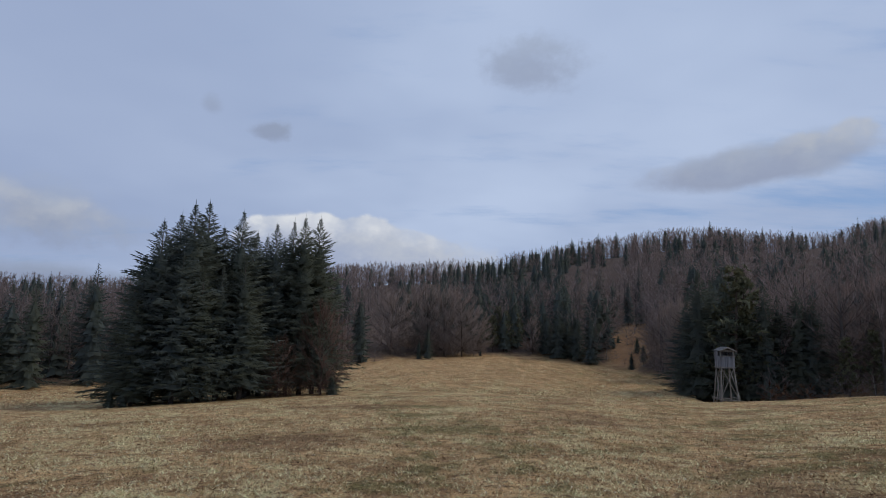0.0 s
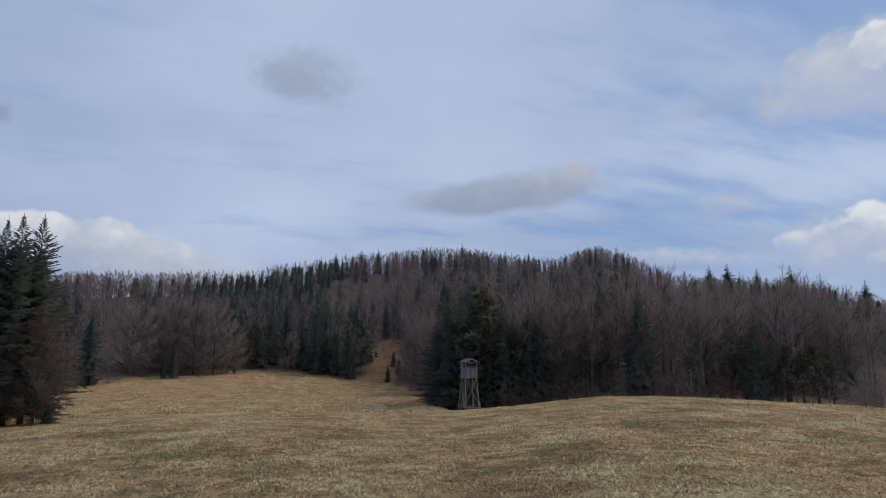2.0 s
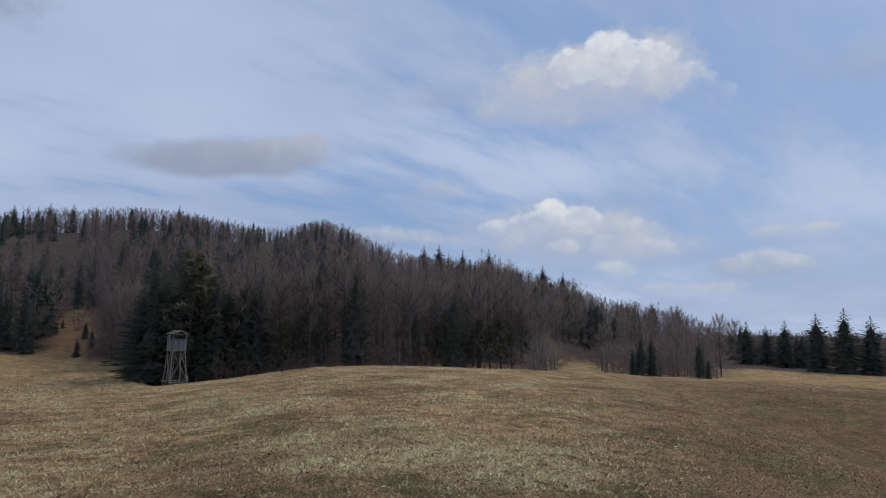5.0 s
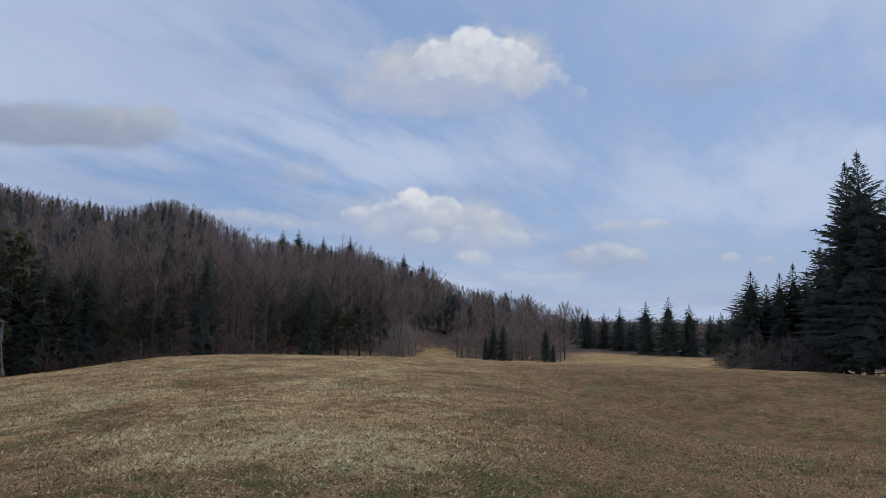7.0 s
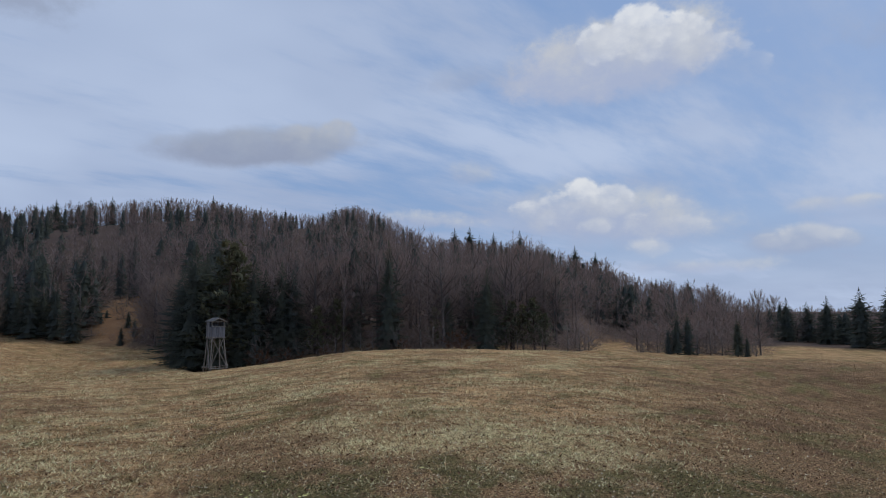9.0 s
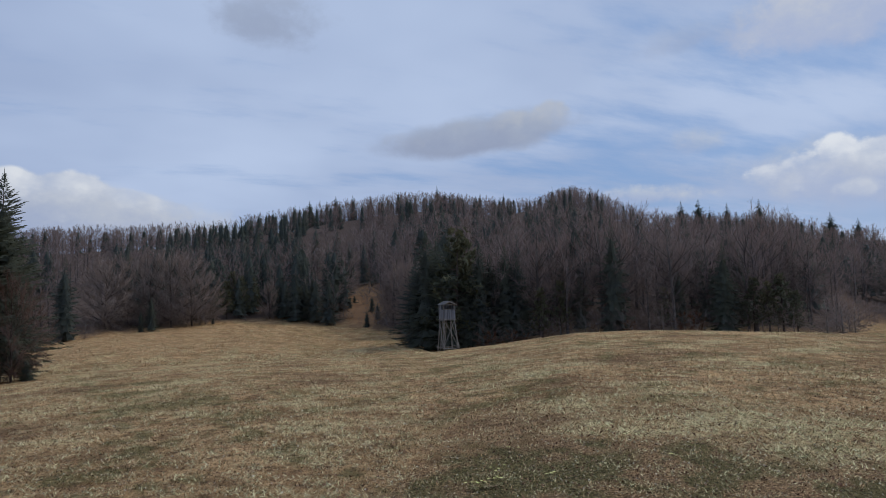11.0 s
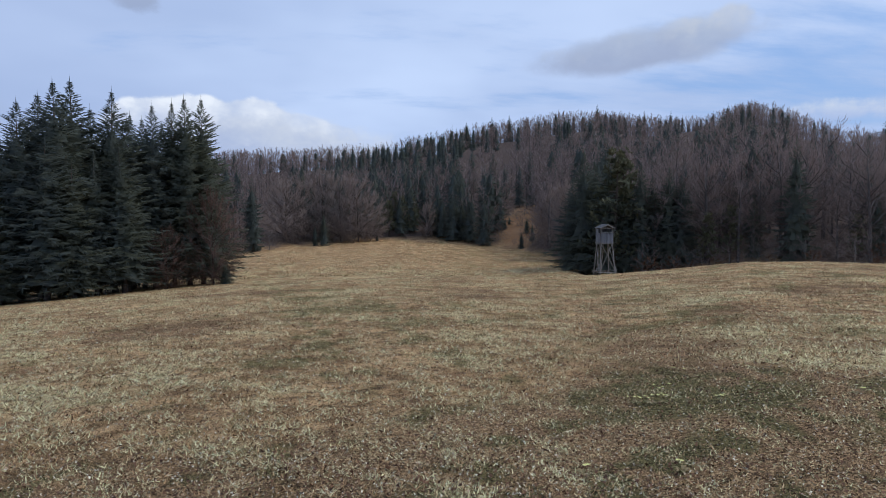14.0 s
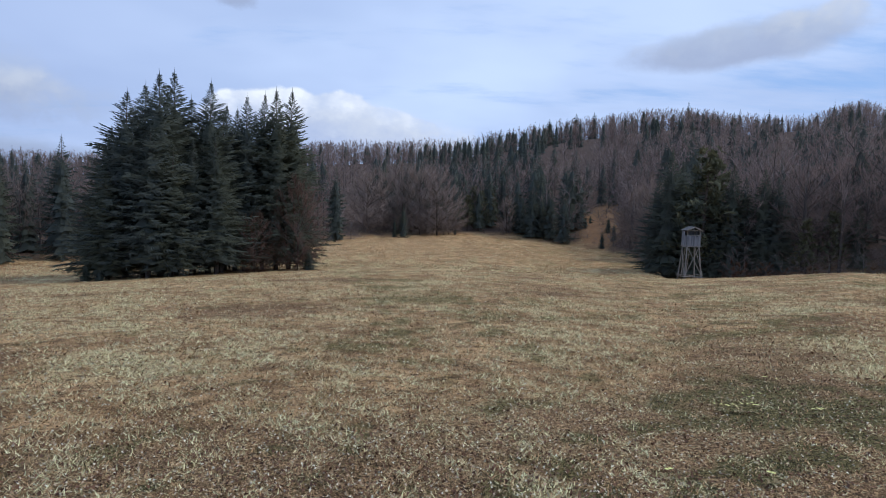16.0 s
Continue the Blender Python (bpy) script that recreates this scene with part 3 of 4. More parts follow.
# -- trees --
def spruce_parts(h, rad, seed, boughs, stations, spray, bare=0.05, ragged=0.35, taper=0.85, tiers=0, full=0.5):
    """Trunk and crown of a spruce h high, rad wide at its foot: boughs all round the stem, rising near the top and drooping below, set with short flat sprays."""
    rng = np.random.default_rng(seed)
    trunk, crown = Soup(), Soup()
    lean = rng.normal(0, 0.006 * h, 2)
    axis = lambda q: np.stack([lean[0] * q * q, lean[1] * q * q, h * q], -1)
    trunk.tube([axis(np.float64(q)) - np.array((0, 0, 0.3 if q == 0 else 0)) for q in (0, 0.3, 0.65, 0.99)], [0.014 * h, 0.011 * h, 0.006 * h, 0.0], 6)
    i = np.arange(boughs)
    s = bare + (0.985 - bare) * ((i + rng.random(boughs)) / boughs) ** 0.85
    a = i * 2.39996 + rng.normal(0, 0.3, boughs)
    lump = rng.uniform(0.72, 1.15, (9, 5))
    L = rad * (1 - s) ** taper * lump[(s * 8.99).astype(int), (a / 1.2566).astype(int) % 5] * rng.uniform(1 - ragged, 1 + 0.4 * ragged, boughs)
    L = L * np.where(s < bare + 0.12, 0.6 + 0.4 * (s - bare) / 0.12, 1.0) + 0.006 * h
    L = L * np.clip((1 - s) / 0.16, 0.2, 1) ** 0.5
    out = np.stack([np.cos(a), np.sin(a), 0 * a], -1)
    side = np.stack([-out[:, 1], out[:, 0], 0 * a], -1)
    up = np.array((0.0, 0.0, 1.0))
    rise = (np.interp(s, (0, 0.35, 0.7, 0.9, 1), (-0.42, -0.16, 0.15, 0.42, 0.60)) + rng.normal(0, 0.09, boughs))[:, None]
    root = axis(s)
    mid = root + out * L[:, None] * 0.55 + up * L[:, None] * (0.5 * rise - 0.06)
    tip = root + out * L[:, None] + up * L[:, None] * (rise * 0.85 + 0.06)
    V = [np.stack([mid - up * 0.05, mid + up * 0.05, tip + out * 0.1 * L[:, None]], 1)]
    n = np.maximum(2, np.round(stations * (0.25 + 0.75 * np.minimum(1, L / (0.8 * rad))))).astype(int)
    b = np.repeat(i, n)
    f = (0.10 + 0.90 * (np.concatenate([np.arange(q) for q in n]) + rng.random(len(b))) / n[b])[:, None]
    p = (1 - f) ** 2 * root[b] + 2 * f * (1 - f) * mid[b] + f * f * tip[b]
    along = unit(2 * (1 - f) * (mid[b] - root[b]) + 2 * f * (tip[b] - mid[b]))
    ln = spray * rng.uniform(0.6, 1.35, (len(b), 1)) * np.clip(L[b] / (0.45 * rad), 0.22, 1)[:, None] * (1.15 - 0.4 * f)
    for sg in (-1, 1):
        d = along * rng.uniform(0.5, 0.95, ln.shape) + side[b] * sg * rng.uniform(0.4, 0.9, ln.shape) + up * rng.uniform(-0.5, 0.10, ln.shape)
        e = (along * 0.07 + up * 0.11) * ln
        V.append(np.stack([p - e, p + e, p + d * ln], 1))
    d = along * rng.uniform(0.2, 0.8, ln.shape) - up * rng.uniform(0.2, 0.9, ln.shape)
    e = side[b] * ln * 0.12
    V.append(np.stack([p - e, p + e, p + d * ln], 1))
    # inner skirts of close needles, one over the other
    for q in range(tiers):
        u = bare + (0.74 - bare) * (q + rng.uniform(0.2, 0.8)) / tiers
        R = rad * (1 - u) ** taper * full
        apex, base = axis(np.float64(min(0.88, u + 1.3 / tiers))), axis(np.float64(u))
        turns = np.arange(12) * 0.5236 + rng.uniform(0, 6.28)
        reach = R * np.where(np.arange(12) % 2, 1.0, 0.6) * rng.uniform(0.75, 1.15, 12)
        rim = base + np.stack([np.cos(turns) * reach, np.sin(turns) * reach, -0.25 * reach], -1)
        V.append(np.stack([np.broadcast_to(apex, (12, 3)), rim, np.roll(rim, -1, 0)], 1))
    top = axis(np.float64(1.0))
    g = 0.0035 * h
    V.append(np.array([(top + (g, 0, -0.06 * h), top + (-g, g, -0.06 * h), top + (0, 0, 0.022 * h)), (top + (0, g, -0.06 * h), top + (0, -g, -0.06 * h), top + (0, 0, 0.022 * h))]))
    V = np.concatenate(V)
    c = V.mean(1)
    stem = axis(np.clip(c[:, 2] / h, 0, 1))
    stem[:, 2] = c[:, 2]
    crown.leaves(V, stem, rng, 0.85, 0.28, 0.22)
    return trunk, crown


def pine_parts(h, rad, seed, boughs, tufts):
    """A pine with an open, uneven crown of needle tufts."""
    rng = np.random.default_rng(seed)
    trunk, crown = Soup(), Soup()
    bend = rng.normal(0, 0.03 * h, 2)
    axis = lambda s: np.array((bend[0] * s * s, bend[1] * s * s, h * s))
    trunk.tube([axis(s) - np.array((0, 0, 0.3 if s == 0 else 0)) for s in (0, 0.35, 0.7, 0.97)], [0.02 * h, 0.015 * h, 0.008 * h, 0.01], 6)
    V = []
    for i in range(boughs):
        s = 0.12 + 0.86 * (i + rng.random()) / boughs
        a = i * 2.4 + rng.normal(0, 0.4)
        L = rad * (1.0 - 0.75 * max(0, s - 0.3) / 0.7) * rng.uniform(0.6, 1.15)
        root = axis(s)
        tip = root + np.array((math.cos(a) * L, math.sin(a) * L, L * rng.uniform(0.0, 0.45)))
        trunk.tube((root, (root + tip) / 2 - np.array((0, 0, 0.05 * L)), tip), (0.006 * h, 0.004 * h, 0.0), 3)
        for q in range(tufts):
            c = root + (tip - root) * rng.uniform(0.3, 1.05) + rng.normal(0, 0.13 * L + 0.05, 3) * (1, 1, 0.7)
            for _ in range(5):
                d = rng.normal(0, 1, 3) + (0, 0, 0.5)
                d *= rng.uniform(0.25, 0.5) / (np.linalg.norm(d) + 1e-9)
                e = np.cross(d, rng.normal(0, 1, 3))
                e *= 0.11 / (np.linalg.norm(e) + 1e-9)
                V.append((c - e, c + e, c + d))
    V = np.array(V)
    crown.leaves(V, np.array((0, 0, 0.5 * h)), rng, 0.6, 0.5, 0.45)
    return trunk, crown


def bare_parts(h, rad, seed, limbs, twigs, fork=0.3, fine=0.012, low=0.25, light=False, spread=0.42, reach=1.0, lift=0.28):
    """A leafless broadleaf: a trunk that parts into limbs, and twigs that fan out to a rounded crown. light: limbs as thin blades."""
    rng = np.random.default_rng(seed)
    trunk, crown = Soup(), Soup()
    bend = rng.normal(0, 0.03 * h, 2)
    axis = lambda s: np.array((bend[0] * s * s, bend[1] * s * s, h * s))
    trunk.tube([axis(s) - np.array((0, 0, 0.3 if s == 0 else 0)) for s in ((0, 0.45, 0.85) if light else (0, 0.25, 0.55, 0.9))],
               (0.013 * h, 0.009 * h, 0.0) if light else (0.013 * h, 0.011 * h, 0.006 * h, 0.0), 4 if light else 6)
    V = []

    heart = np.array((0, 0, h * (low + (1 - low) * 0.35)))

    def blade(p, q, wd):
        e = np.cross(q - p, unit((p + q) / 2 - heart) + rng.normal(0, 0.3, 3))
        e *= wd / (np.linalg.norm(e) + 1e-9)
        V.append((p - e, p + e, q))

    mid_z = h * (low + (1 - low) * 0.45)
    for i in range(limbs):
        # an end on the crown's rounded outline
        u = (i + rng.random()) / limbs
        zz = (-0.95 if low == 0 else -0.75) + (1.92 if low == 0 else 1.72) * u
        a = i * 2.39996 + rng.normal(0, 0.25)
        ring = math.sqrt(max(0.02, 1 - zz * zz)) * rng.uniform(0.72, 1.0)
        zs = (h - mid_z) if zz > 0 else (mid_z - h * low)
        tip = np.array((math.cos(a) * rad * ring, math.sin(a) * rad * ring, mid_z + zz * zs * 0.96)) + axis(0.7) * (1, 1, 0)
        rise = min(0.9, max(fork * 0.7, (tip[2] / h) - rng.uniform(0.15, 0.4)))
        root = axis(rise)
        mid = root * 0.45 + tip * 0.55 + np.array((math.cos(a), math.sin(a), -0.25)) * rad * 0.10
        if light:
            blade(root, mid * 0.4 + tip * 0.6, 0.004 * h)
        else:
            trunk.tube((root, mid, tip), (0.0042 * h, 0.0026 * h, 0.0), 3)
        out = tip - np.array((0, 0, mid_z * 0.75))
        out /= np.linalg.norm(out) + 1e-9
        size = (0.30 * rad + 0.06 * h) * reach
        for q in range(twigs):
            f = rng.uniform(0.3, 1.0)
            p = (1 - f) ** 2 * root + 2 * f * (1 - f) * mid + f * f * tip
            d = out * 0.75 + rng.normal(0, spread, 3) + np.array((0, 0, lift))
            d *= size * rng.uniform(0.55, 1.05) * (1.15 - 0.6 * f) / (np.linalg.norm(d) + 1e-9)
            blade(p, p + d, fine * h / 12)
            for _ in range(3):
                g = p + d * rng.uniform(0.25, 0.85)
                dd = d * 0.55 + rng.normal(0, 0.28 * np.linalg.norm(d), 3) + np.array((0, 0, 0.06 * size))
                blade(g, g + dd * rng.uniform(0.6, 1.0), fine * 0.75 * h / 12)
    crown.leaves(V, heart, rng, 0.8, 0.45, 0.22)
    return trunk, crown


def tree_thing(name, parts, bark, leaf, label, category, group=""):
    """A template tree at the origin: an Empty with trunk and crown."""
    t = new(name)
    trunk, crown = parts
    part("trunk", trunk.mesh("trunk", bark, True), t)
    part("crown", crown.mesh("crown", leaf), t)
    return tagged(t, label, category, group)


class Kind:
    """One kind of tree, built once and then copied; the first use places the built one itself."""

    def __init__(self, base_h, *args):
        self.h, self.args, self.first = base_h, args, None

    def stand(self, az, r, h=None, top=None, wide=1.0, label="", turn=None, sink=0.0):
        """Stands a tree at azimuth and distance, h high or with its top at that elevation."""
        p = spot(az, r, -sink)
        if h is None:
            h = EYE + r * math.tan(radians(top)) - p.z
        s = h / self.h
        m = Matrix.LocRotScale(p, Euler((0, 0, random.uniform(0, 6.28) if turn is None else turn)), (s * wide, s * wide, s))
        if self.first is None:
            ob = self.first = tree_thing(*self.args)
            ob.matrix_basis = m
        else:
            keep = self.first.scale.copy()
            self.first.scale = (1, 1, 1)
            ob = copy_thing(self.first, m)
            self.first.scale = keep
        if label:
            ob["label"] = label
        return ob


LAB_S = "dark green spruce with drooping boughs"
clump_kinds = [Kind(15, "spruce_tree", spruce_parts(15, 4.1, 20 + i, 520, 12, 0.52, 0.05 + 0.03 * i, 0.55, 0.80, 14, 0.5), BARK_DARK, NEEDLE,
                    "tall dark spruce in the grove on the meadow", "spruce", "spruces of the meadow grove") for i in range(3)]
hide_kinds = [Kind(11, "spruce_tree", spruce_parts(11, 2.7, 50 + i, 240, 10, 0.50, 0.03, 0.5, 0.85, 9, 0.5), BARK_DARK, NEEDLE,
                   "dark spruce with layered boughs behind the hide", "spruce", "spruces behind the hide") for i in range(2)]
mid_kinds = [Kind(11, "spruce_tree", spruce_parts(11, 2.6, 40 + i, 170, 8, 0.56, 0.02, 0.4, 0.85, 10, 0.6), BARK_DARK, NEEDLE,
                  "dark spruce at the edge of the wood", "spruce", "spruces along the wood's edge") for i in range(3)]
pine_kinds = [Kind(10, "pine_tree", pine_parts(10, 2.6, 60 + i, 38, 11), BARK_DARK, NEEDLE_PINE,
                   "green pine with an open uneven crown", "pine", "pines along the wood's edge") for i in range(2)]
bare_kinds = [Kind(12, "bare_tree", bare_parts(12, 3.0 + 0.3 * i, 80 + i, 26, 14, 0.35, 0.020, 0.18), BARK_FAR, TWIG,
                   "slender leafless broadleaf tree with a grey-brown trunk", "tree", "bare trees along the wood's edge") for i in range(4)]
round_kinds = [Kind(11, "bare_tree", bare_parts(11, 4.6, 90 + i, 64, 26, 0.12, 0.028, 0.0, False, 0.36, 0.9, 0.4), BARK_DARK, TWIG_PALE,
                    "broad leafless tree with a dense round brown crown", "tree", "round bare trees at the meadow's end") for i in range(2)]
shrub_kinds = [Kind(3.2, "bare_shrub", bare_parts(3.2, 1.9, 100 + i, 26, 9, 0.05, 0.035, 0.0), BARK, TWIG,
                    "leafless grey-brown shrub at the meadow's edge", "shrub", "shrubs at the meadow's edge") for i in range(2)]
dead_kind = Kind(9, "bare_tree", bare_parts(9, 3.6, 110, 70, 26, 0.10, 0.024, 0.0), BARK_DARK, TWIG_RED,
                 "reddish-brown leafless tree beside the spruces", "tree")
leafy_kind = Kind(1.6, "beech_sapling", bare_parts(1.6, 1.0, 115, 14, 12, 0.1, 0.16, 0.0), BARK, LEAF_DRY,
                  "low beech sapling holding rusty dry leaves", "sapling", "beech saplings at the wood's edge")

# the grove on the meadow
for i, (az, r, top, wide) in enumerate((
        (25.8, 49, 6.0, 1.2), (24.7, 47, 9.0, 1.3), (23.4, 50, 9.7, 1.3), (22.0, 47, 10.7, 1.3), (20.9, 49, 10.9, 1.25), (23.0, 45.5, 6.5, 1.4), (21.2, 45.5, 5.0, 1.4), (17.6, 46, 6.0, 1.3),
        (18.3, 48, 10.4, 1.1), (16.9, 52, 8.6, 1.0), (15.3, 49, 9.5, 0.95), (13.8, 50, 9.8, 0.9), (12.6, 49, 10.2, 1.0),
        (11.5, 50, 10.2, 1.05), (19.6, 46, 5.5, 1.2), (26.0, 46, 2.5, 1.4), (14.6, 53, 8.0, 1.0), (19.5, 50, 8.9, 1.2), (17.2, 49, 8.2, 1.2), (16.1, 50, 8.3, 1.1))):
    clump_kinds[i % 3].stand(az, r, top=top, wide=wide)
dead_kind.stand(10.7, 47.5, top=2.6, wide=0.85)
dead_kind.stand(14.4, 46.5, top=-0.6, wide=0.9)
for az, r, h in ((17.2, 46.5, 1.7), (19.0, 46, 1.4), (15.6, 47, 1.2), (23.6, 45.5, 1.3)):
    shrub_kinds[0].stand(az, r, h)
for az, r, h in ((27.5, 45.5, 1.3), (9.7, 46.8, 1.6), (26.6, 44.8, 1.0)):
    mid_kinds[2].stand(az, r, h, wide=2.2, label="low spreading spruce branch work beside the grove")
# left of the grove
for az, r, top in ((29.1, 76, 5.1), (33.2, 74, 3.3), (35.6, 76, 2.0), (38.0, 78, 3.0), (41.0, 78, 2.5), (27.2, 80, 1.0)):
    mid_kinds[int(r) % 3].stand(az, r, top=top)
for az in np.arange(27, 44, 0.9):
    bare_kinds[int(az * 7) % 4].stand(az + random.uniform(-0.4, 0.4), random.uniform(80, 92), random.uniform(8, 11))
# end of the meadow's tongue
mid_kinds[0].stand(7.4, 97, top=3.8)
mid_kinds[1].stand(1.2, 104, top=0.6, wide=1.1)
mid_kinds[2].stand(2.0, 105, top=-0.6)
round_kinds[0].stand(4.6, 108, top=3.9)
round_kinds[1].stand(3.0, 113, top=4.3)
round_kinds[0].stand(-0.3, 111, top=4.4)
round_kinds[1].stand(-3.0, 113, top=2.6)
round_kinds[1].stand(1.3, 112, top=4.6)
round_kinds[0].stand(-1.9, 110, top=4.0)
shrub_kinds[0].stand(8.4, 92, 3.0)
shrub_kinds[1].stand(6.0, 98, 3.4)
for az, r, top in ((-4.7, 118, 1.6), (-6.0, 119, 2.0), (-5.3, 122, 2.4), (-7.0, 121, 1.8)):
    pine_kinds[int(r) % 2].stand(az, r, top=top)
round_kinds[1].stand(-8.3, 116, top=1.6, wide=0.7)
for az, r, top in ((-9.6, 116, 2.0), (-10.6, 113, 2.5), (-11.4, 114, 2.1), (-12.3, 112, 2.3), (-13.5, 109, 1.9), (-9.0, 118, 1.5)):
    mid_kinds[int(r) % 3].stand(az, r, top=top, wide=1.25)
for az, r, h in ((-16.9, 106, 2.9), (-15.4, 118, 2.0), (-15.8, 122, 1.6), (-17.9, 106, 3.0), (-17.4, 112, 3.0), (-3.6, 113, 1.3)):
    mid_kinds[1].stand(az, r, h, wide=1.3)
for az, r, h in ((-15.2, 124, 2.4), (-16.6, 120, 2.0), (-17.2, 128, 3.0), (-15.9, 134, 2.6), (-16.9, 113, 1.5), (-15.1, 116, 1.8), (-57.9, 110, 1.8), (-58.8, 109, 1.4), (-59.9, 111, 1.8), (-58.3, 113, 2.6), (-59.4, 112, 2.2), (-57.6, 113, 2.2), (-58.6, 115, 2.6), (-59.6, 116, 2.4), (-60.6, 114, 2.0), (-57.0, 118, 3.5), (-59.0, 121, 3.6), (-60.5, 122, 4.0), (-61.6, 119, 3.4), (-16.3, 109, 1.2), (-15.6, 112, 1.6), (-16.5, 126, 2.8), (-15.4, 128, 3.0), (-17.0, 120, 2.2), (-17.9, 104, 3.2), (-18.7, 100, 3.2), (-19.6, 94, 3.4), (-20.4, 86, 3.0), (-21.2, 76, 2.6), (-14.8, 112, 2.6), (-6.3, 116, 1.2)):
    shrub_kinds[int(r) % 2].stand(az, r, h)
for az, r, top in ((-18.8, 108, 2.4), (-19.8, 98, 3.0), (-20.8, 90, 3.0), (-21.6, 84, 3.6)):
    round_kinds[int(r) % 2].stand(az, r, top=top, wide=0.8)
# behind the raised hide
for az, r, top, wide in ((-22.5, 68, 5.9, 1.2), (-23.4, 70, 5.0, 1.2), (-24.6, 67, 5.3, 1.3), (-21.5, 70, 3.6, 1.3), (-30.7, 66, 3.6, 1.3), (-27.4, 66, 4.6, 1.2), (-29.8, 66, 4.3, 1.2), (-28.4, 67, 3.6, 1.1), (-31.0, 68, 2.8, 1.1), (-26.2, 66, 1.0, 1.2)):
    hide_kinds[int(az * 10) % 2].stand(az, r, top=top, wide=wide)
for az, r, top in ((-25.2, 66, 5.9), (-26.0, 68, 5.0), (-33.0, 64, 0.2), (-34.6, 65, 0.8)):
    pine_kinds[int(r) % 2].stand(az, r, top=top)
# the wood's edge over the near crest
for i, az in enumerate(np.arange(-27.5, -55, -0.62)):
    r = land_row(az)[2]
    k = bare_kinds[i % 4]
    k.stand(az + random.uniform(-0.3, 0.3), r + random.uniform(2, 14), random.uniform(7, 12.5), wide=random.uniform(0.9, 1.25))
for az, r, top, wide in ((-39.4, 63.5, 6.4, 0.9), (-48.3, 63.5, 3.6, 1.2), (-47.0, 70, 3.0, 1.1), (-36.4, 66, 1.8, 0.9), (-44.8, 67, 1.5, 1.1), (-49.6, 70, 3.2, 1.1)):
    mid_kinds[int(r) % 3].stand(az, r, top=top, wide=wide)
for az, r, top in ((-50.5, 65, 0.6), (-51.6, 65, 0.2), (-52.6, 66, 0.8), (-53.6, 65, -0.6), (-43.6, 66, 0.0)):
    pine_kinds[int(r * 3 + az) % 2].stand(az, r, top=top, wide=1.1)
for az in np.arange(-28, -57, -1.1):
    shrub_kinds[int(az * 3) % 2].stand(az, land_row(az)[2] + random.uniform(-1.5, 1.5), random.uniform(1.4, 3.2))
for az in (-27.6, -28.4, -29.0, -30.2, -33.5, -37.4, -40.6, -45.2, -46.0, -31.5):
    leafy_kind.stand(az, land_row(az)[2] - 1.0 + random.uniform(-0.8, 1.2), random.uniform(0.9, 2.0))
# shrubs and young spruces at the far right of the crest
for az, r, h in ((-55.6, 60, 3.4), (-56.6, 59, 3.2), (-57.4, 58, 2.6), (-56.2, 74, 4.5), (-57.0, 80, 4.0), (-57.6, 92, 4.2), (-61.8, 100, 3.6), (-61.0, 106, 2.6), (-62.0, 62, 3.0), (-63.2, 61, 3.0), (-66.4, 61, 4.0), (-67.4, 62, 4.4), (-68.3, 61, 3.6)):
    shrub_kinds[int(r) % 2].stand(az, r, h, wide=1.2)
for az, r, top in ((-64.8, 58.5, -0.4), (-65.7, 59, -0.5), (-64.1, 58, -1.7), (-69.5, 58, -0.8), (-70.2, 57.5, -2.3)):
    mid_kinds[int(r) % 3].stand(az, r, top=top, wide=1.1)
for i, az in enumerate(np.arange(-61.8, -71, -0.75)):
    shrub_kinds[i % 2].stand(az, random.uniform(62, 68), random.uniform(2.2, 3.4), wide=1.3)
    bare_kinds[i % 4].stand(az + random.uniform(-0.4, 0.4), random.uniform(84, 112), random.uniform(5.5, 8), wide=1.3)
    shrub_kinds[(i + 1) % 2].stand(az + 0.3, random.uniform(92, 122), random.uniform(3, 5), wide=1.5)
# the dark spruces that close the meadow on the right
for az, r, top, wide in ((-85.0, 66, 0.4, 1.5), (-86.4, 64, 3.9, 1.5), (-87.6, 66, 2.8, 1.4), (-88.5, 64, 3.7, 1.4), (-89.5, 65, 4.4, 1.4), (-90.4, 66, 3.8, 1.4),
                         (-91.4, 63, 5.7, 1.5), (-92.4, 64, 5.0, 1.4), (-94.3, 58, 12.8, 1.35), (-93.5, 61, 12.2, 1.1), (-96.2, 60, 11.0, 1.4), (-98.5, 60, 12.0, 1.4), (-101, 61, 10.0, 1.4)):
    (clump_kinds[int(r) % 3] if top > 9 else hide_kinds[int(r) % 2]).stand(az, r, top=top, wide=wide * (0.85 if top > 9 else 1.1), label="dark spruce that closes the meadow")
for az in np.arange(-84.6, -92, -0.9):
    shrub_kinds[int(az * 5) % 2].stand(az, random.uniform(57, 60), random.uniform(1.4, 2.8), wide=1.3)
for az, r, h in ((-86.0, 61, 3.0), (-87.2, 60, 3.4), (-88.6, 60, 3.0), (-90.0, 60, 2.6), (-84.4, 64, 2.2), (-83.6, 68, 1.6)):
    shrub_kinds[int(r) % 2].stand(az, r, h)
for az, r, top in ((-73.0, 150, 0.6), (-74.4, 155, 0.3), (-75.8, 150, 0.7), (-78.0, 140, 1.3), (-79.8, 138, 1.7), 
                   (-81.5, 140, 1.1), (-83.2, 142, 0.2), (-84.0, 146, 0.4), (-85.2, 140, 0.9)):
    mid_kinds[int(r) % 3].stand(az, r, top=top, wide=1.6)
# trees that stand out on the skyline
def skyline(kind, az, top, wide=1.0):
    kind.stand(az, land_row(az)[4] - 12, top=top, wide=wide)


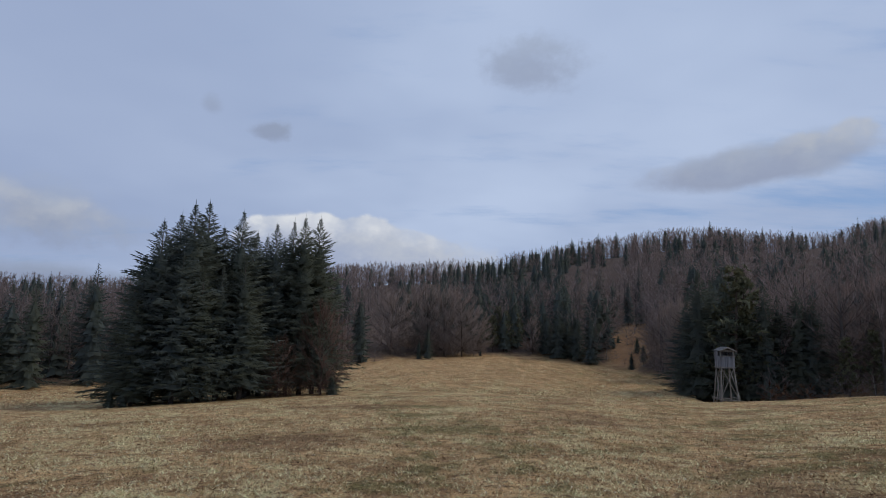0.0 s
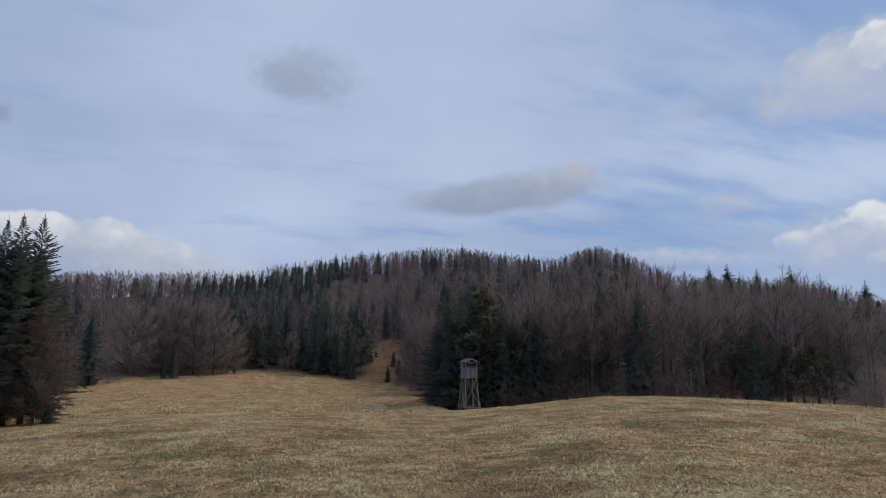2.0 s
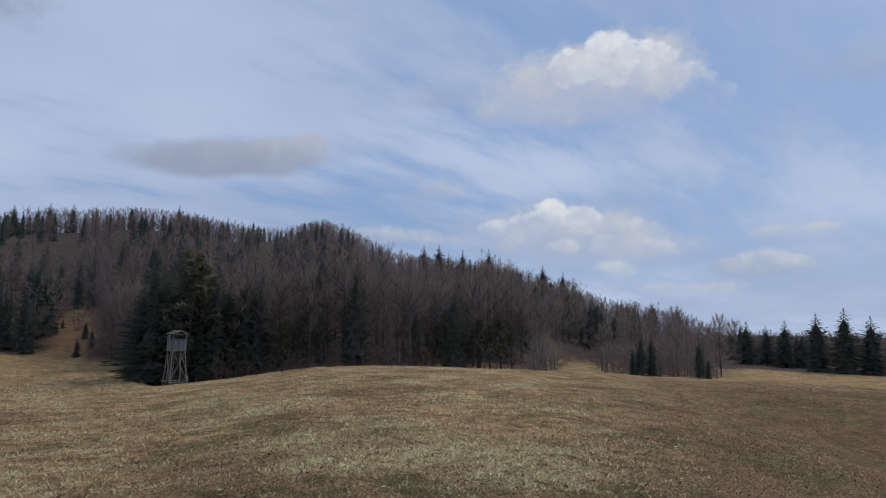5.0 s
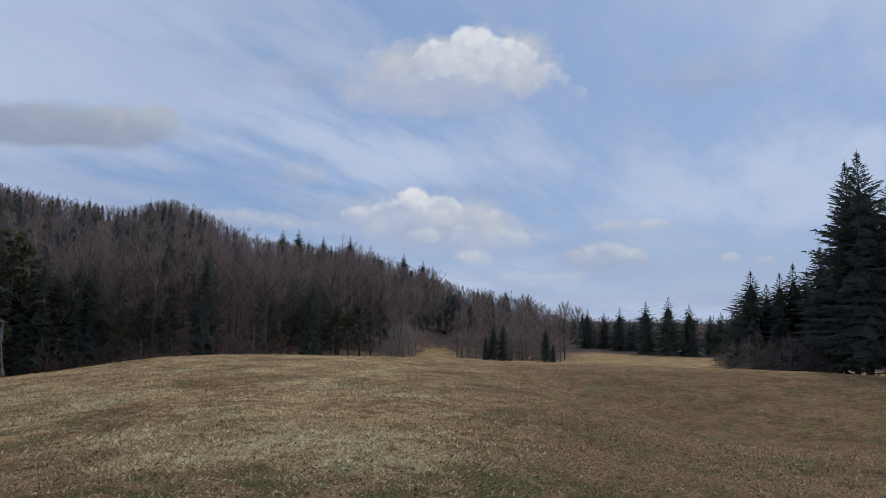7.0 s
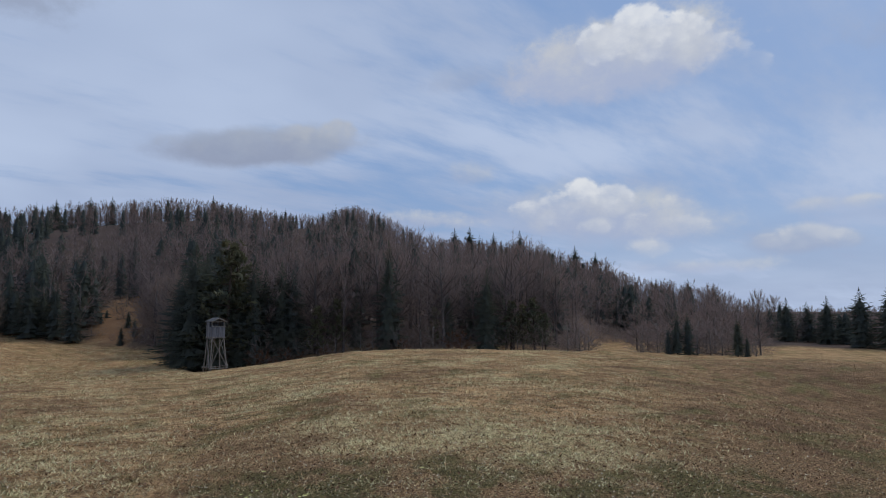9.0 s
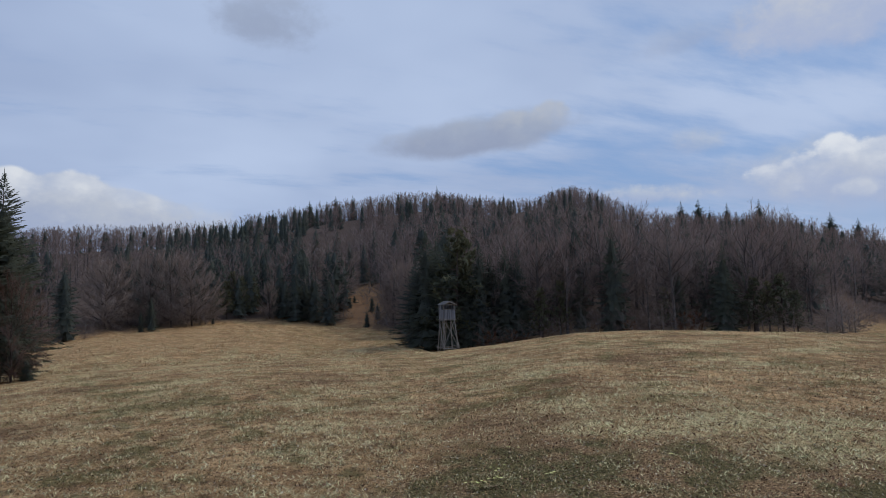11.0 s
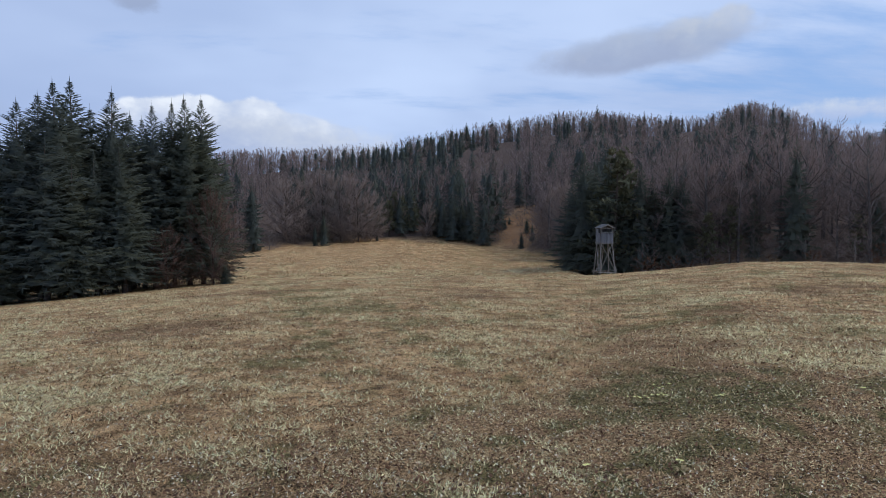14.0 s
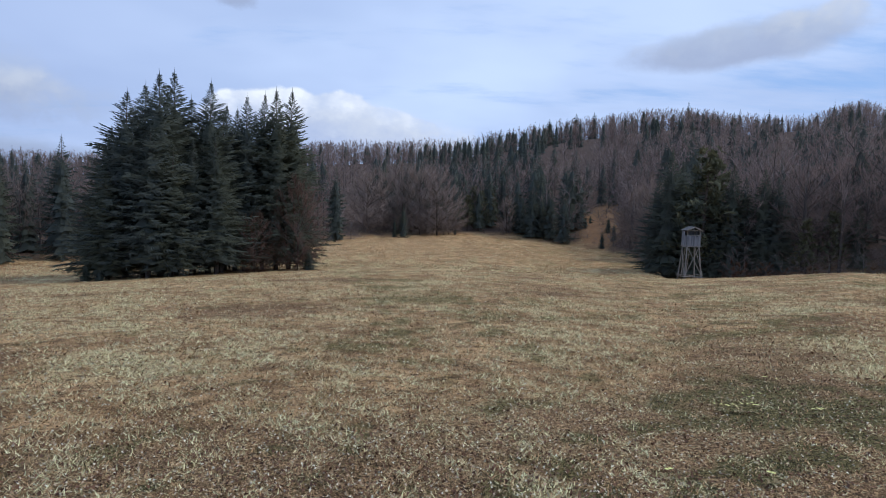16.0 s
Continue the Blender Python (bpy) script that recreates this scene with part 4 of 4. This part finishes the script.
skyline(mid_kinds[0], -23.57, 9.9, 1.1)
for i, (az, top) in enumerate(((-36.0, 9.4), (-36.7, 9.1), (-35.2, 9.2), (-37.8, 8.8), (-39.0, 8.4), (-71.0, 1.3), (-72.2, 0.8), (-67.5, 1.9))):
    skyline(round_kinds[i % 2], az, top, 0.7)
for i, (az, top) in enumerate(((-51.3, 7.0), (-46.6, 7.4), (-56.2, 5.5), (-48.8, 6.9), (-14.2, 9.1), (-15.8, 9.2), (-17.4, 9.1), (-11.9, 8.7), (-45.2, 7.3), (-58.0, 4.9), (-25.0, 9.1), (-25.7, 8.9), (-27.2, 8.9), (-30.2, 8.6))):
    skyline(mid_kinds[i % 3], az, top, 1.35)


# -- the woods behind, too many to count --
def woods(name, label, templates, mat, mat_trunk, spots_):
    crown, trunk = Soup(), Soup()
    for i, (p, h, wide, turn) in enumerate(spots_):
        base_h, tr, cr = templates[i % len(templates)]
        s = h / base_h
        c, sn = math.cos(turn), math.sin(turn)
        M = np.array(((c * wide, -sn * wide, 0), (sn * wide, c * wide, 0), (0, 0, 1))) * s
        turned = np.array(((c, -sn, 0), (sn, c, 0), (0, 0, 1)))
        for soup, (v, t, m) in ((trunk, tr), (crown, cr)):
            soup.add(v @ M.T + np.array(p), t, None if m is None else m @ turned.T)
    ob = new(name)
    tagged(ob, label, "wood", kind="stuff")
    part("trunks", trunk.mesh("trunks", mat_trunk, True), ob)
    part("crowns", crown.mesh("crowns", mat), ob)
    return ob


SLOPE = np.array(((-88, 0.1), (-76, 0.1), (-72, 0.12), (-66, 0.08), (-56, 0.18), (-46, 0.2), (-36, 0.12), (-24, 0.2), (-15, 0.10), (-12, 0.5), (-7, 0.75), (-2, 0.35), (4, 0.12), (9, 0.1), (12, 0.2), (28, 0.3), (50, 0.2)))
RIDGE = np.array(((-88, 0.15), (-76, 0.15), (-72, 0.3), (-67, 0.2), (-64, 0.6), (-46, 0.5), (-43, 0.15), (-37, 0.12), (-34, 0.55), (-24, 0.5), (-21, 0.2), (-15, 0.25), (-12, 0.65), (-6, 0.65), (-2, 0.3), (4, 0.15), (12, 0.2), (28, 0.35), (50, 0.25)))


def sow(n, seed, conifer, near, crest=False):
    """Places for the far woods: conifers where they darken slope and skyline, broadleaves elsewhere. near: up to 170 m off; crest: only along the ridge."""
    rng = np.random.default_rng(seed)
    out = []
    while len(out) < n:
        az = rng.uniform(-86, 40)
        rc, zc, rw, zw, rr, zr = land_row(az)
        lo, hi = rw + (4 if az > -22 else 10 if az > -55 else 14), rr + (14 if conifer else -6)
        u = rng.random() if near else rng.random() ** 0.75 if rng.random() < 0.75 else rng.uniform(0.86, 1.0)
        r = lo + (170 - lo) * u if near else max(170, lo) + (hi - max(170, lo)) * u
        r = rng.uniform(rr - 22, rr + 4) if crest else r
        if r > hi and not crest or -4.6 < az < 7 and r < (124 if conifer else 150) or -17.9 < az < -15.6 and r < 130 or -61.2 < az < -57.4 and r < 113 or az < -72 and r < 152:
            continue
        x, y = -r * math.sin(radians(az)), r * math.cos(radians(az))
        table = RIDGE if r > rr - 30 else SLOPE
        p = np.interp(az, table[:, 0], table[:, 1]) * (0.75 if r > rr - 30 else 1.0) + 0.3 * float(wave(x, y, 60, 31)) + 0.15 * float(wave(x, y, 22, 32))
        if (rng.random() < p) != conifer:
            continue
        # how high a tree may grow here to end at the skyline
        most = EYE + r * math.tan(radians(np.interp(az, SKYLINE[:, 0], SKYLINE[:, 1]))) - float(height(az, r))
        if r > rr - 30:
            h = most * (rng.uniform(0.62, 1.02) + (0.15 if rng.random() < 0.12 else 0)) if conifer else most * rng.uniform(0.80, 1.04)
        else:
            h = min(rng.uniform(8, 13) if near else rng.uniform(10.5, 16), most * (rng.uniform(0.86, 0.98) if r > rr - 85 else rng.uniform(0.72, 0.95)))
        if h < 4.5:
            continue
        out.append((tuple(spot(az, r)), h, rng.uniform(0.85, 1.35), rng.uniform(0, 6.28)))
    return out


near_spruce = [(12, *(q.get() for q in spruce_parts(12, 2.8, 130 + i, 70, 3, 0.95, 0.03, 0.35, 0.85, 9, 0.75))) for i in range(4)]
far_spruce = [(12, *(q.get() for q in spruce_parts(12, 2.5, 135 + i, 44, 2, 1.0, 0.03, 0.35, 0.85, 8, 0.75))) for i in range(5)]
near_bare = [(12, *(q.get() for q in bare_parts(12, 3.2 + 0.3 * i, 140 + i, 18, 9, 0.3, 0.034, 0.08, True, 0.45, 0.9, 0.45))) for i in range(5)]
far_bare = [(12, *(q.get() for q in bare_parts(12, 3.4 + 0.3 * i, 150 + i, 20, 8, 0.3, 0.052, 0.04, True, 0.42, 0.85, 0.55))) for i in range(5)]
crest_bare = [(12, *(q.get() for q in bare_parts(12, 3.4 + 0.4 * i, 160 + i, 26, 11, 0.3, 0.034, 0.0, True, 0.34, 0.75, 0.6))) for i in range(4)]
woods("spruce_woods", "dark spruces in the wood on the lower slope", near_spruce, NEEDLE, BARK_DARK, sow(270, 5, True, True))
woods("spruce_woods", "distant dark spruces on the wooded hill", far_spruce, NEEDLE, BARK_DARK, sow(420, 7, True, False))
woods("bare_woods", "leafless broadleaf wood on the lower slope", near_bare, TWIG, BARK_FAR, sow(540, 6, False, True))
woods("bare_woods", "distant leafless broadleaf wood on the hill", far_bare, TWIG, BARK_FAR, sow(740, 8, False, False))
woods("bare_woods", "leafless broadleaf trees along the ridge", crest_bare, TWIG, BARK_FAR, sow(180, 9, False, False, True))


# -- the raised hide --
def box_part(name, size, at_, mat, parent, turn=(0, 0, 0), bevel=0.006, label=""):
    bm = bmesh.new()
    bmesh.ops.create_cube(bm, size=1.0)
    bmesh.ops.scale(bm, vec=size, verts=bm.verts)
    bmesh.ops.bevel(bm, geom=bm.edges[:], offset=min(bevel, min(size) * 0.3), segments=1, affect="EDGES")
    bmesh.ops.transform(bm, matrix=pose(*at_, *turn), verts=bm.verts)
    me = bpy.data.meshes.new(name)
    bm.to_mesh(me)
    bm.free()
    me.materials.append(mat)
    return part(name, me, parent, label)


def pole_part(name, a, b, r, mat, parent, label=""):
    s = Soup()
    a, b = np.array(a, float), np.array(b, float)
    s.tube((a, a * 0.5 + b * 0.5 + 0.01, b), (r * 1.1, r, r * 0.9), 7)
    return part(name, s.mesh(name, mat, True), parent, label)


def raised_hide():
    hide = new("raised_hide")
    tagged(hide, "raised hunting hide of weathered grey boards on crossed poles", "raised hide")
    hide.matrix_basis = Matrix.Translation(spot(-24.35, 57.5)) @ pose(0, 0, 0, 0, 0, -24.35 + 22)
    deck, W, D, wall = 2.92, 1.06, 1.06, 0.98
    foot, head = 0.77, 0.50
    for sx in (-1, 1):
        for sy in (-1, 1):
            pole_part("leg", (sx * foot, sy * foot, -0.5), (sx * head, sy * head, deck + 0.1), 0.055, WOOD_POST, hide)
    for sy in (-1,):        # crossed braces in front
        pole_part("brace", (-foot * 0.98, sy * (foot + 0.05), 0.35), (head, sy * (head + 0.06), deck - 0.05), 0.035, WOOD_POST, hide)
        pole_part("brace", (foot * 0.98, sy * (foot + 0.0), 0.35), (-head, sy * (head + 0.0), deck - 0.05), 0.035, WOOD_POST, hide)
    for sy in (-1, 1):
        pole_part("rail", (-foot - 0.08, sy * (foot + 0.03), 0.30), (foot + 0.08, sy * (foot + 0.03), 0.30), 0.045, WOOD_POST, hide)
    for sx in (-1, 1):
        pole_part("rail", (sx * (foot + 0.03), -foot, 0.42), (sx * (foot + 0.03), foot, 0.42), 0.04, WOOD_POST, hide)
        pole_part("brace", (sx * (foot + 0.04), -foot, 0.45), (sx * (head + 0.04), head, deck - 0.1), 0.035, WOOD_POST, hide)
    box_part("deck", (W + 0.2, D + 0.2, 0.08), (0, 0, deck), WOOD_POST, hide)
    n = 9
    for i in range(n):      # front boards, a little uneven
        x = -W / 2 - 0.06 + (W + 0.12) * (i + 0.5) / n
        dz = random.uniform(-0.05, 0.03)
        box_part("board", ((W + 0.12) / n - 0.012, 0.025, wall + dz), (x, -D / 2 - 0.05 + random.uniform(-0.006, 0.006), deck - 0.08 + wall / 2 + dz / 2), WOOD_GREY, hide)
        box_part("board", ((W + 0.12) / n - 0.012, 0.025, wall + 0.4), (x, D / 2 + 0.05, deck - 0.08 + wall / 2 + 0.2), WOOD_GREY, hide)
    for sx in (-1, 1):
        for i in range(8):
            y = -D / 2 + D * (i + 0.5) / 8
            tall = wall + (0.40 if i > 2 else 0.0)
            box_part("board", (0.025, D / 8 - 0.012, tall), (sx * (W / 2 + 0.075), y, deck - 0.08 + tall / 2), WOOD_GREY, hide)
        for sy in (-1, 1):
            box_part("corner_post", (0.08, 0.08, wall + 0.46), (sx * (W / 2), sy * (D / 2), deck + (wall + 0.36) / 2), WOOD_POST, hide)
        # gabled roof, its ridge running to the front
        roof = box_part("roof_panel", (0.76, D + 0.40, 0.04), (sx * 0.333, 0, deck + wall + 0.53), ROOF_FELT, hide, (0, sx * 25, 0))
        box_part("barge_board", (0.76, 0.03, 0.10), (sx * 0.333, -D / 2 - 0.21, deck + wall + 0.50), WOOD_POST, hide, (0, sx * 25, 0))
    box_part("lintel", (W + 0.1, 0.07, 0.09), (0, -D / 2, deck + wall + 0.36), WOOD_POST, hide)
    box_part("sill", (W + 0.16, 0.10, 0.05), (0, -D / 2 - 0.05, deck + wall - 0.05), WOOD_POST, hide)
    box_part("bench", (W - 0.1, 0.35, 0.05), (0, 0.2, deck + 0.5), WOOD_POST, hide)
    # ladder against the back
    for sx in (-0.2, 0.2):
        pole_part("ladder_rail", (sx, foot + 0.75, -0.3), (sx, head + 0.08, deck + 0.2), 0.035, WOOD_POST, hide)
    for i in range(7):
        f = (i + 1) / 8.5
        y = (foot + 0.75) * (1 - f) + (head + 0.08) * f
        pole_part("rung", (-0.27, y, -0.3 + (deck + 0.5) * f), (0.27, y, -0.3 + (deck + 0.5) * f), 0.025, WOOD_POST, hide)
    return hide


raised_hide()


# -- grass in front of the camera --
def grass(name, n, seed, mat, r0, r1, tall, wide, label, chance, flat=(0.35, 1.35), lift=-0.004, span=(-100, 40)):
    """Blades over the meadow, one triangle each; chance(cover) is how likely a blade stands at a place."""
    rng = np.random.default_rng(seed)
    az = rng.uniform(*span, n)
    r = r0 * (r1 / r0) ** (rng.random(n) ** 1.1)
    a = np.radians(az)
    x, y = -r * np.sin(a), r * np.cos(a)
    cover = sward_at(x, y, az, r)
    clump = wave(x, y, 0.9, seed + 1) + 0.8 * wave(x, y, 0.35, seed + 2)
    ok = rng.random(n) < chance(cover, clump)
    x, y, az, r, clump = x[ok], y[ok], az[ok], r[ok], clump[ok]
    straw, brown, close = (c[ok] for c in cover[1:])
    n = len(x)
    root = np.stack([x, y, height(az, r) + lift * rng.uniform(0.3, 1.2, n)], -1)
    grow = 1 + np.clip(r - 5, 0, 30) * 0.04
    L = tall * rng.uniform(0.4, 1.25, n) * np.minimum(grow, 1.6) * (1 - 0.4 * close + 0.35 * straw)
    t = rng.uniform(0, 6.28, n)
    lay = rng.uniform(*flat, n)
    d = np.stack([np.cos(t) * np.sin(lay), np.sin(t) * np.sin(lay), np.cos(lay)], -1) * L[:, None]
    s = np.stack([-np.sin(t), np.cos(t), rng.normal(0, 0.4, n)], -1) * (wide * grow * rng.uniform(0.6, 1.3, n))[:, None]
    V = np.stack([root - s, root + s, root + d], 1).reshape(-1, 3)
    N = unit(np.array((0, 0, 1.0)) + rng.normal(0, 0.75, (n, 3)))
    me = tri_mesh(name, V, np.arange(len(V)), mat, True, np.repeat(N, 3, axis=0))
    # brown darkens the blades too, partly as painted shadow on the right
    tone = np.clip(0.46 + 0.40 * straw - 0.6 * brown - 0.05 * close + 0.5 * clump + rng.normal(0, 0.40, n), 0, 1)
    me.attributes.new("tone", "FLOAT", "POINT").data.foreach_set("value", np.repeat(tone, 3).astype(np.float32))
    return tagged(new(name, me), label, "grass", kind="stuff")


grass("dry_grass", 720000, 200, BLADE, 2.7, 55, 0.064, 0.0052, "short dry straw-coloured grass over the meadow",
      lambda c, q: np.clip((0.75 - 0.45 * c[0] + 0.6 * q) * (1 - 0.45 * c[2]) * (1 - 0.25 * c[3]), 0.04, 1), (0.75, 1.52))
grass("dry_grass", 110000, 210, BLADE, 52, 112, 0.150, 0.0085, "dry straw-coloured grass on the far end of the meadow",
      lambda c, q: np.clip(0.70 - 0.3 * c[0] + 0.6 * q, 0.04, 1), (0.7, 1.5), -0.004, (-22, 36))
grass("green_grass", 480000, 220, BLADE_GREEN, 2.7, 45, 0.050, 0.0032, "fresh green grass between the dry blades",
      lambda c, q: np.clip(0.55 * c[0] + 0.12 * c[3] * (q < 0.1) - 0.03, 0, 1), (0.3, 1.4))
grass("dead_leaves", 90000, 240, PALE, 2.7, 18, 0.024, 0.008, "small pale dead leaves and petals in the grass",
      lambda c, q: np.clip(0.11 + 0.24 * c[3] - 0.10 * c[2], 0, 1), (0.7, 1.4), 0.03)
grass("brown_leaves", 90000, 250, LEAF_DRY, 2.7, 20, 0.036, 0.012, "small rusty dead leaves lying in the grass",
      lambda c, q: np.clip(0.04 + 0.35 * c[3], 0, 1), (0.8, 1.5), 0.025)


def primrose(x, y, heads, seed):
    """A low cushion of leaves with pale yellow flowers."""
    rng = np.random.default_rng(seed)
    r, az = math.hypot(x, y), math.degrees(math.atan2(-x, y))
    plant = new("primrose")
    plant.location = spot(az, r, 0.01)
    tagged(plant, "small primrose with pale yellow flowers in the grass", "flower", "primroses in the grass")
    for i in range(7):
        a, L = i * 0.9 + rng.normal(0, 0.2), rng.uniform(0.05, 0.08)
        o, q = np.array((math.cos(a), math.sin(a), 0)), np.array((-math.sin(a), math.cos(a), 0))
        V = (o * 0.005, o * L * 0.5 + q * L * 0.22 + (0, 0, 0.022), o * L * 0.5 - q * L * 0.22 + (0, 0, 0.022), o * L + (0, 0, 0.012), o * L * 0.5 + (0, 0, 0.016))
        part("leaf", tri_mesh("leaf", V, ((0, 1, 4), (0, 4, 2), (1, 3, 4), (4, 3, 2)), BLADE_GREEN, True), plant)
    for i in range(heads):
        c = np.array((*rng.normal(0, 0.035 + 0.006 * heads, 2), rng.uniform(0.05, 0.085)))
        s = Soup()
        s.tube(((c[0] * 0.3, c[1] * 0.3, 0.0), tuple(c)), (0.0015, 0.0015), 3)
        stem = part("stalk", s.mesh("stalk", BLADE_GREEN), plant)
        V, T = [c], []
        for j in range(10):
            a = j * 0.6283 + rng.normal(0, 0.05)
            R_ = 0.019 if j % 2 == 0 else 0.012
            V.append(c + (math.cos(a) * R_, math.sin(a) * R_, 0.007 if j % 2 == 0 else 0.003))
            T.append((0, j + 1, (j + 1) % 10 + 1))
        part("petals", tri_mesh("petals", V, T, PETAL, True), stem, "pale yellow petals")
    return plant


for i, (x, y, heads) in enumerate(((3.13, 5.66, 5), (3.25, 5.61, 3), (3.47, 6.03, 4), (4.05, 6.8, 3), (3.72, 5.38, 4), (1.76, 4.05, 2), (2.4, 3.86, 2), (5.09, 5.27, 2), (3.02, 5.74, 3))):
    primrose(x, y, heads, 300 + i)
